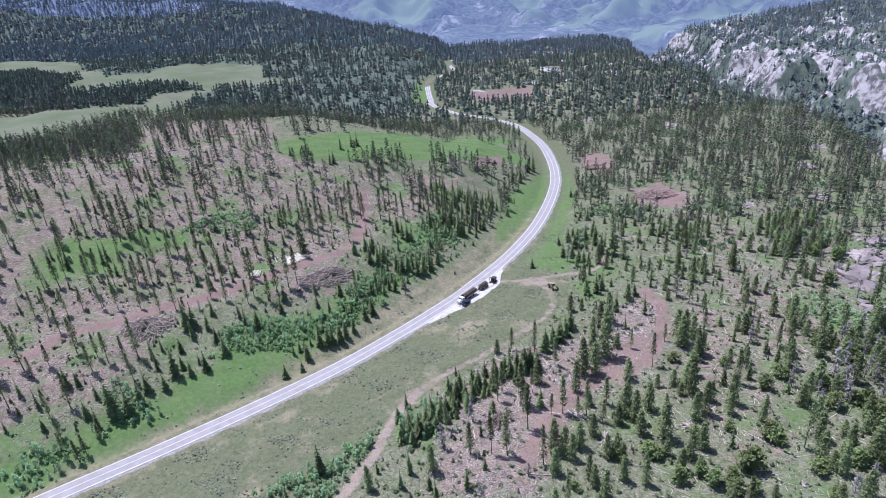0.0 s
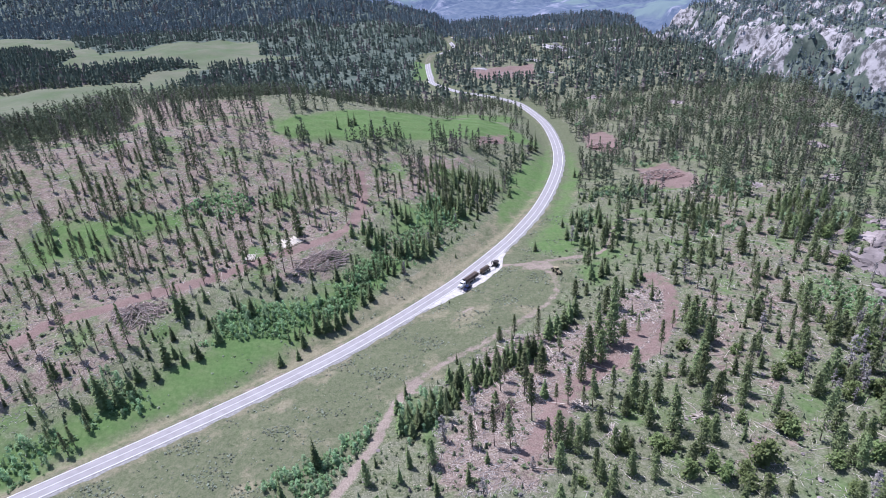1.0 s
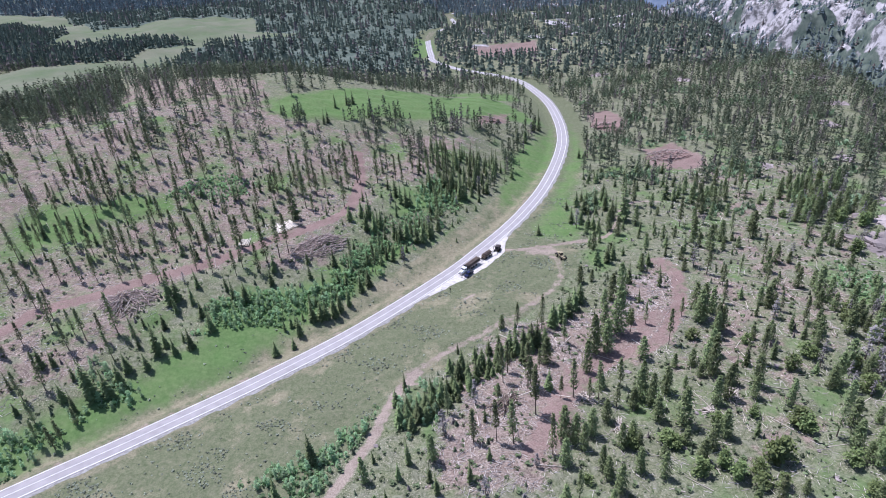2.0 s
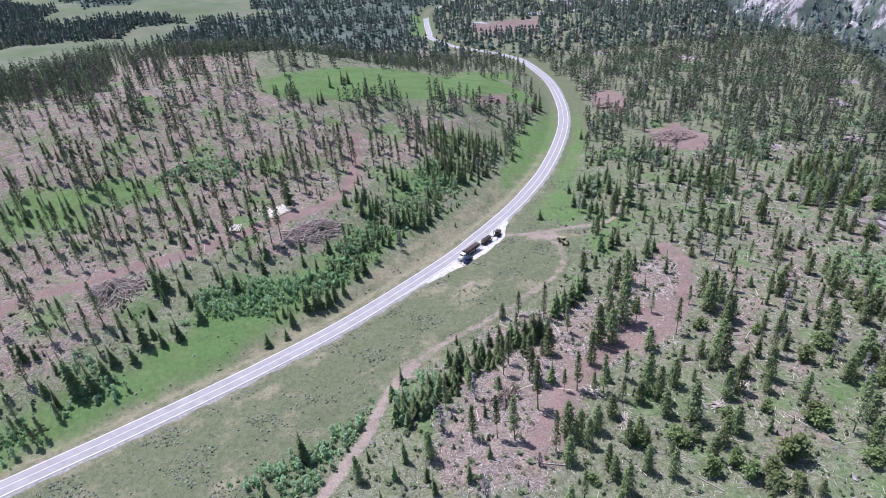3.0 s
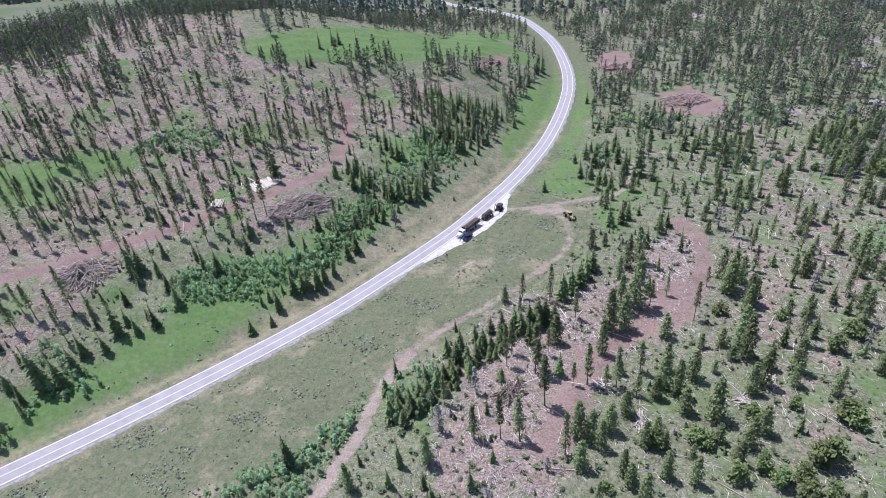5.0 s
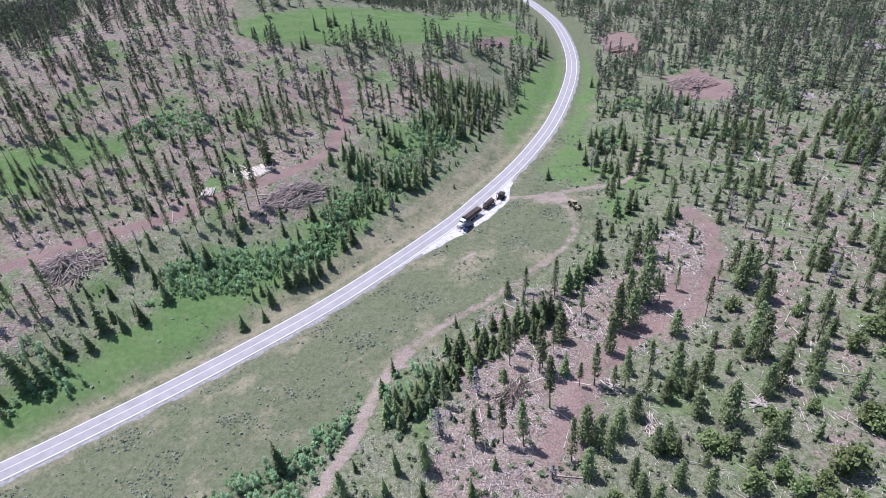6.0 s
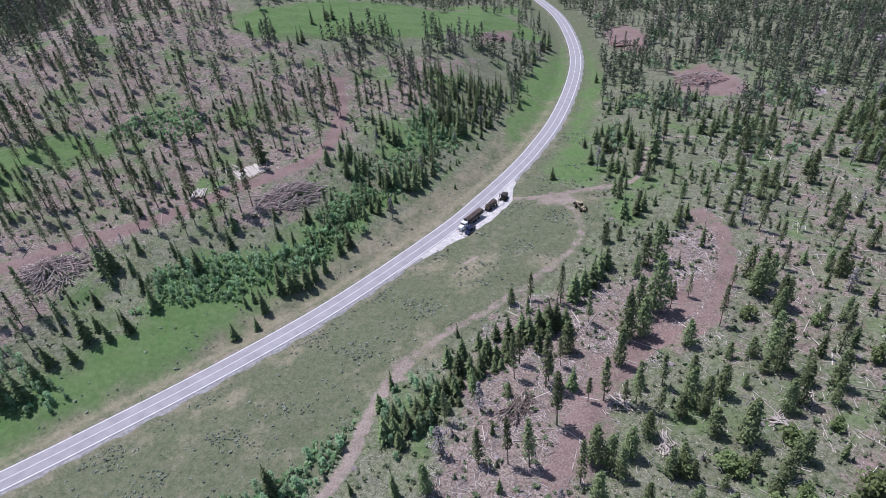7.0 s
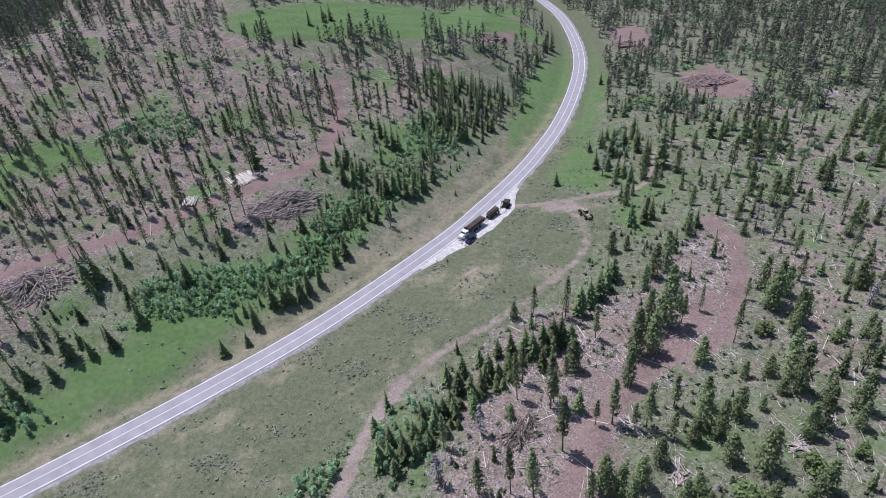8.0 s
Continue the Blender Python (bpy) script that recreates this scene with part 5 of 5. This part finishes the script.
# ---- logs ----
def log_mesh(name, mat, bend=0.05, sides=8, taper=0.7):
    """A log one metre long along x, ten centimetres thick at its butt, with sawn ends."""
    bm = bmesh.new()
    rings = []
    for i in range(4):
        f = i / 3
        off = bend * math.sin(math.pi * f) * 0.3
        r = 0.5 * (1 - (1 - taper) * f)
        rings.append([bm.verts.new((f - 0.5, math.cos(2 * math.pi * k / sides) * r, math.sin(2 * math.pi * k / sides) * r + off)) for k in range(sides)])
    for a, b in zip(rings[:-1], rings[1:]):
        for k in range(sides):
            bm.faces.new((a[k], b[k], b[(k + 1) % sides], a[(k + 1) % sides]))
    for ring in (rings[0], rings[-1][::-1]):
        bm.faces.new(ring).material_index = 1
    bmesh.ops.recalc_face_normals(bm, faces=bm.faces)
    me = bpy.data.meshes.new(name)
    bm.to_mesh(me)
    bm.free()
    for m in (mat, CUT):
        me.materials.append(m)
    return me


LOG_DEAD, LOG_PALE, LOG_BROWN, LOG_BARK = (log_mesh("log", m) for m in (DEAD, PEELED, SLASH, BARK))


def log(name, me, at, length, thick, turn, tilt=0.0, parent=None):
    ob = new(name, me)
    ob.parent = parent
    ob.matrix_basis = Matrix.LocRotScale(at, Euler((0, tilt, turn)), (length, thick, thick))
    return ob


def ground_at(x, y):
    return float(height(np.array([x]), np.array([y]))[0])


for area, n, seed in ((LOGGED[0], 110, 91), (LOGGED[2], 60, 92), ([(100, 0), (130, 60), (190, 60), (180, -30), (130, -110), (40, -130), (60, -80), (95, -50)], 170, 93)):
    rng = random.Random(seed)
    p = np.array(area)
    while n:
        px, py = rng.uniform(p[:, 0].min(), p[:, 0].max()), rng.uniform(p[:, 1].min(), p[:, 1].max())
        if inside(np.array([px]), np.array([py]), area)[0] > 1:
            turn, L, r = rng.uniform(0, 3.14), rng.uniform(3.5, 10.5), rng.uniform(0.15, 0.32)
            za, zb = ground_at(px - math.cos(turn) * L / 2, py - math.sin(turn) * L / 2), ground_at(px + math.cos(turn) * L / 2, py + math.sin(turn) * L / 2)
            ob = log("fallen_log", LOG_DEAD if rng.random() < 0.85 else LOG_PALE, (px, py, (za + zb) / 2 + r * 0.45), L, r, turn, -math.atan2(zb - za, L))
            tagged(ob, "weathered pale fallen log lying on logged ground", "log", "fallen logs")
            n -= 1


def log_deck(cx, cy, turn, n, length, thick, rows, label):
    """Peeled logs laid side by side in layers, a little askew."""
    rng, k = random.Random(int(cx)), 0
    for row in range(rows):
        for i in range(n - row * 2):
            s = (i - (n - row * 2 - 1) / 2) * thick * 1.08
            L = length * rng.uniform(0.82, 1.1)
            x, y = cx + math.cos(turn + 1.5708) * s, cy + math.sin(turn + 1.5708) * s
            z = ground_at(cx, cy) + thick * (0.55 + row * 0.86)
            tagged(log("log", LOG_PALE, (x, y, z), L, thick * rng.uniform(0.75, 1.1), turn + rng.gauss(0, 0.09)), label, "log", "decked logs")


log_deck(-87.5, 26.5, radians(128), 22, 10.0, 0.46, 2, "pale peeled log in a deck beside the haul track")
log_deck(-103, 11, radians(98), 11, 6.5, 0.44, 2, "pale peeled log in a small deck beside the haul track")
for dx, dy, a in ((-9, 1, 100), (-10.5, 3, 112), (-7, 6, 140)):
    tagged(log("log", LOG_PALE, (-87.5 + dx, 26.5 + dy, ground_at(-87.5 + dx, 26.5 + dy) + 0.3), 7, 0.45, radians(a)), "loose pale peeled log beside the log deck", "log", "decked logs")


SPOIL_HEAP = material("bark and soil heap", ((0.075, 0.048, 0.042), (0.30, 0.20, 0.175)), 1.3, 0.95, 0.3)


def slash_pile(cx, cy, rx, ry, turn, high, n, radial, seed, label, lo=3.0, hi=8.0, mound=False):
    """A heap of poles and branches; radial ones lean up towards the heap's top."""
    pile, rng = empty("slash_pile", (cx, cy, ground_at(cx, cy))), random.Random(seed)
    tagged(pile, label, "slash pile")
    for k in range(n):
        a, q = rng.uniform(0, 6.283), rng.random() ** 0.6
        lx, ly = math.cos(a) * q * rx, math.sin(a) * q * ry
        x, y = lx * math.cos(turn) - ly * math.sin(turn), lx * math.sin(turn) + ly * math.cos(turn)
        top = high * max(0.08, 1 - q ** 1.6)
        z = ground_at(cx + x, cy + y) - ground_at(cx, cy) + top * rng.uniform(0.35, 1.0) + 0.1
        L = rng.uniform(lo, hi)
        if radial:
            way, tilt = math.atan2(y, x) + rng.gauss(0, 0.55), radians(rng.uniform(-4, 30))
        else:
            way, tilt = turn + rng.gauss(0, 0.55), radians(rng.gauss(0, 9))
        log("pole", (LOG_DEAD if "grey" in label else LOG_BARK if "dark" in label else LOG_BROWN) if rng.random() < 0.72 else LOG_DEAD, (x, y, z), L, rng.uniform(0.18, 0.42), way, tilt, pile)
    if mound:
        bm = boulder_mesh(seed + 40, 4, 0.5)
        for v in bm.verts:
            v.co *= 1 + 0.22 * noise.noise(v.co * 9)
            v.co = (v.co.x * rx * 0.8, v.co.y * ry * 0.8, v.co.z * high * 1.1)
        part("mound", bm, SPOIL_HEAP, pile, "reddish brown bark and soil")
    return pile


slash_pile(-68, 10.5, 14.5, 7, radians(40), 3.6, 240, False, 1, "long heap of brown slash poles beside the haul track")
slash_pile(-137.5, -34, 10, 8, 0.4, 3.8, 230, True, 2, "round heap of brown slash poles fanned out down the slope")
slash_pile(137, 145, 15, 10, 0.4, 4.6, 210, False, 3, "reddish brown slash heap on bare earth in the clearing", 2, 6, True)
slash_pile(24, 205, 8, 6, 0.2, 3.0, 80, False, 4, "reddish slash heap at the foot of the grassy knoll", 2, 6, True)
slash_pile(112, 225, 9, 7, 0.9, 3.0, 80, False, 5, "reddish slash heap on bare earth among pines", 2, 6, True)
for bx, by, bs in ((45, -102, 7), (37, -89, 8), (74, -96, 9), (83, -90, 10)):
    slash_pile(bx, by, 3.2, 2.2, 0.6 + bs, 0.7, 34, False, bs, "low heap of grey dead branches among pines", 1.5, 4.5)
slash_pile(11, -89, 5.5, 3.0, radians(45), 1.8, 70, False, 6, "dark brush heap of branches on torn earth", 2, 6)


# ---- vehicles ----
def wheel(parent, at, r, w, rim_mat=CHROME):
    bm = bmesh.new()
    tube(bm, (at[0], at[1] - w / 2, at[2]), (at[0], at[1] + w / 2, at[2]), r, r, 20)
    bmesh.ops.bevel(bm, geom=[e for e in bm.edges if e.calc_face_angle(0) > 1.0], offset=w * 0.16, segments=2, affect="EDGES")
    t = part("wheel", bm, TYRE, parent)
    bm = bmesh.new()
    tube(bm, (at[0], at[1] - w / 2 - 0.02, at[2]), (at[0], at[1] + w / 2 + 0.02, at[2]), r * 0.55, r * 0.55, 14)
    part("rim", bm, rim_mat, t)


def one(name, parent, mat, *boxes, label="", bevel=0.05):
    bm = bmesh.new()
    for b in boxes:
        box(bm, *b[:3], b[3:6], bevel)
    return part(name, bm, mat, parent, label)


def bunk(parent, x, z, high=1.9):
    bm = bmesh.new()
    box(bm, 0.22, 2.5, 0.22, (x, 0, z))
    for s in (-1, 1):
        box(bm, 0.14, 0.12, high, (x, s * 1.2, z))
    part("bunk", bm, STEEL, parent)


def place(ob, x, y, ahead):
    ob.matrix_basis = Matrix.Translation((x, y, float(road_height(y)) + 0.12)) @ Matrix.Rotation(ahead, 4, "Z")


def log_truck():
    t = empty("log_truck")
    one("chassis", t, STEEL, (11.6, 0.9, 0.3, -0.6, 0, 0.75))
    bm = bmesh.new()
    box(bm, 1.9, 2.35, 1.75, (3.2, 0, 1.15), 0.14)
    for v in bm.verts:
        if v.co.z > 2.4 and v.co.x > 3.8:
            v.co.x -= 0.4
    part("cab", bm, WHITE, t, "white cab")
    bm = bmesh.new()
    box(bm, 1.9, 1.7, 1.1, (5.05, 0, 1.0), 0.16)
    for v in bm.verts:
        if v.co.z > 1.8 and v.co.x > 5.4:
            v.co.z -= 0.22
    part("hood", bm, WHITE, t)
    one("windscreen", t, GLASS, (0.06, 2.0, 0.7, 4.08, 0, 2.0), bevel=0.02)
    one("side_window", t, GLASS, (1.0, 0.04, 0.62, 3.3, 1.18, 2.05), bevel=0.01)
    one("side_window", t, GLASS, (1.0, 0.04, 0.62, 3.3, -1.18, 2.05), bevel=0.01)
    one("grille", t, CHROME, (0.08, 1.2, 0.85, 6.02, 0, 1.05), bevel=0.02)
    one("bumper", t, CHROME, (0.25, 2.4, 0.4, 6.15, 0, 0.55))
    for s in (-1, 1):
        one("mudguard", t, WHITE, (1.25, 0.5, 0.25, 5.0, s * 0.98, 1.05), bevel=0.1)
        bm = bmesh.new()
        tube(bm, (2.2, s * 1.0, 1.0), (2.2, s * 1.0, 3.7), 0.09, 0.09, 10)
        part("exhaust_stack", bm, CHROME, t)
        bm = bmesh.new()
        tube(bm, (1.2, s * 1.0, 0.85), (2.8, s * 1.0, 0.85), 0.33, 0.33, 14)
        part("fuel_tank", bm, CHROME, t)
        wheel(t, (5.0, s * 1.02, 0.52), 0.52, 0.3)
        for x in (-1.6, -2.95):
            wheel(t, (x, s * 0.95, 0.52), 0.52, 0.6)
        wheel(t, (-4.9, s * 0.95, 0.52), 0.52, 0.6)
    one("headboard", t, STEEL, (0.15, 2.5, 2.3, 1.75, 0, 1.1))
    for x in (0.7, -4.4):
        bunk(t, x, 1.05)
    one("tail_lamp", t, LAMP_RED, (0.06, 0.3, 0.15, -6.42, 0.8, 0.9), bevel=0.01)
    one("tail_lamp", t, LAMP_RED, (0.06, 0.3, 0.15, -6.42, -0.8, 0.9), bevel=0.01)
    return tagged(t, "log truck with a white cab and full bunks parked on gravel", "truck")


def log_trailer():
    t = empty("log_trailer")
    one("chassis", t, STEEL, (6.6, 0.8, 0.3, 0, 0, 0.8))
    one("drawbar", t, STEEL, (2.6, 0.2, 0.2, 4.4, 0, 0.75))
    for x in (2.0, -2.0):
        bunk(t, x, 1.1, 1.7)
    for x in (2.4, 1.1, -1.3, -2.6):
        for s in (-1, 1):
            wheel(t, (x, s * 0.95, 0.52), 0.52, 0.55)
    return tagged(t, "log trailer with steel bunks standing behind the truck", "trailer")


def load(ob, x0, z0, length, rows, label):
    """Logs lying in the bunks of a truck."""
    rng, m = random.Random(int(length * 10)), ob.matrix_basis
    for r in range(rows):
        for i in range(5 - r % 2):
            y = (i - (4 - r % 2) / 2) * 0.46
            at = m @ Vector((x0 + rng.uniform(-0.4, 0.4), y, z0 + 0.25 + r * 0.40))
            turn = m.to_euler().z + rng.uniform(-0.012, 0.012)
            tagged(log("log", LOG_BARK if rng.random() < 0.88 else LOG_BROWN, at, length * rng.uniform(0.92, 1.06), rng.uniform(0.38, 0.48), turn), label, "log", "loaded logs")


def loader():
    t = empty("log_loader")
    for s in (-1, 1):
        bm = bmesh.new()
        box(bm, 4.2, 0.6, 0.85, (0, s * 1.15, 0), 0.3)
        part("track", bm, TYRE, t)
    one("undercarriage", t, STEEL, (2.2, 1.8, 0.5, 0, 0, 0.5))
    one("engine_housing", t, RUST, (2.6, 2.4, 1.2, -1.0, 0, 1.05), bevel=0.12)
    c = one("cab", t, RUST, (1.5, 1.2, 1.9, 0.9, 0.6, 1.05), bevel=0.1)
    one("windscreen", c, GLASS, (0.05, 1.0, 1.1, 1.67, 0.6, 1.6), bevel=0.01)
    one("counterweight", t, STEEL, (0.7, 2.3, 0.9, -2.4, 0, 1.05), bevel=0.15)
    for name, a, b, r in (("boom", (0.6, -0.4, 1.8), (3.3, -0.4, 4.6), 0.22), ("stick", (3.3, -0.4, 4.6), (5.4, -0.4, 2.6), 0.17)):
        bm = bmesh.new()
        tube(bm, a, b, r, r * 0.7, 6)
        part(name, bm, STEEL, t)
    bm = bmesh.new()
    for s in (-1, 1):
        tube(bm, (5.4, -0.4, 2.6), (5.4 + s * 0.6, -0.4, 1.9), 0.1, 0.07, 5)
        tube(bm, (5.4 + s * 0.6, -0.4, 1.9), (5.4 + s * 0.15, -0.4, 1.2), 0.07, 0.03, 5)
    part("grapple", bm, STEEL, t)
    return tagged(t, "dark tracked log loader with folded boom on gravel", "loader")


def pickup():
    t = empty("pickup_truck")
    one("body", t, NAVY, (5.6, 1.95, 0.62, 0, 0, 0.5), bevel=0.14)
    bm = bmesh.new()
    box(bm, 2.3, 1.75, 0.72, (0.2, 0, 1.08), 0.12)
    for v in bm.verts:
        if v.co.z > 1.5:
            v.co.x = 0.2 + (v.co.x - 0.2) * 0.72
            v.co.y *= 0.85
    part("cab", bm, GLASS, t, "tinted cab windows")
    one("roof", t, NAVY, (1.5, 1.45, 0.06, 0.2, 0, 1.8), bevel=0.02)
    one("bed", t, TYRE, (1.7, 1.55, 0.03, -1.85, 0, 1.12), bevel=0.01)
    for s in (-1, 1):
        for x in (1.75, -1.75):
            wheel(t, (x, s * 0.88, 0.4), 0.4, 0.28)
        one("headlight", t, CHROME, (0.06, 0.35, 0.18, 2.8, s * 0.72, 0.82), bevel=0.01)
        one("tail_lamp", t, LAMP_RED, (0.05, 0.15, 0.35, -2.8, s * 0.85, 0.72), bevel=0.01)
    return tagged(t, "dark blue pickup truck parked beside the log truck", "pickup truck")


def skidder():
    t = empty("log_skidder")
    bm = bmesh.new()
    box(bm, 2.6, 1.1, 1.1, (2.1, 0, 0.95), 0.12)
    part("engine_hood", bm, YELLOW, t)
    one("rear_frame", t, YELLOW, (2.6, 1.3, 0.8, -2.0, 0, 0.85), bevel=0.1)
    c = one("cab", t, YELLOW, (1.5, 1.6, 0.25, 0.2, 0, 2.75), (1.5, 1.6, 0.95, 0.2, 0, 1.0), bevel=0.08)
    one("cab_glass", c, GLASS, (1.3, 1.4, 0.8, 0.2, 0, 1.95), bevel=0.03)
    one("blade", t, STEEL, (0.15, 2.4, 0.8, 3.9, 0, 0.25))
    for s in (-1, 1):
        for x in (2.0, -2.0):
            wheel(t, (x, s * 1.2, 0.85), 0.85, 0.7, YELLOW)
    bm = bmesh.new()
    for s in (-1, 1):
        tube(bm, (-2.2, s * 0.6, 1.5), (-3.4, s * 0.4, 2.9), 0.12, 0.1, 6)
    tube(bm, (-3.4, -0.5, 2.9), (-3.4, 0.5, 2.9), 0.12, 0.12, 6)
    part("arch", bm, STEEL, t)
    bm = bmesh.new()
    for s in (-1, 1):
        tube(bm, (-3.4, 0, 2.8), (-3.5, s * 0.8, 1.5), 0.1, 0.08, 5)
        tube(bm, (-3.5, s * 0.8, 1.5), (-3.5, s * 0.2, 0.7), 0.08, 0.04, 5)
    part("grapple", bm, STEEL, t)
    return tagged(t, "worn yellow log skidder standing on bare earth", "skidder")


AHEAD = math.atan2(-0.77, -0.64)
truck = log_truck()
place(truck, 1.2, 3.6, AHEAD)
load(truck, -3.1, 1.25, 9.6, 5, "brown log loaded on the log truck")
trailer = log_trailer()
place(trailer, 10.3, 14.8, AHEAD)
load(trailer, 0.0, 1.3, 5.6, 4, "brown log loaded on the trailer")
crane = loader()
place(crane, 15.8, 21.3, AHEAD + 0.3)
car = pickup()
place(car, 1.3, -1.6, AHEAD + 0.12)
drag = skidder()
drag.matrix_basis = Matrix.Translation((45, 9.5, ground_at(45, 9.5) + 0.02)) @ Matrix.Rotation(math.atan2(0.95, -0.3), 4, "Z")

# ---- roadside markers ----
sign = empty("road_sign", (-7.2, -15.8, ground_at(-7.2, -15.8)), 0.85)
one("post", sign, STEEL, (0.1, 0.1, 2.5, 0, 0, -0.1), bevel=0.01)
one("plate", sign, STEEL, (0.04, 0.8, 0.8, 0.07, 0, 1.6), bevel=0.01, label="plain dark grey back of the plate")
tagged(sign, "road sign on a dark steel post, seen from behind", "road sign")
for px, py in ((-94.3, -77.8), (-54.6, -60.2)):
    t = empty("marker_post", (px, py, ground_at(px, py)))
    one("post", t, STEEL, (0.09, 0.06, 1.3, 0, 0, 0), bevel=0.0)
    one("reflector", t, PAINT, (0.16, 0.08, 0.4, 0, 0, 1.3), bevel=0.01)
    tagged(t, "small roadside marker post with a white reflector", "marker post", "marker posts")
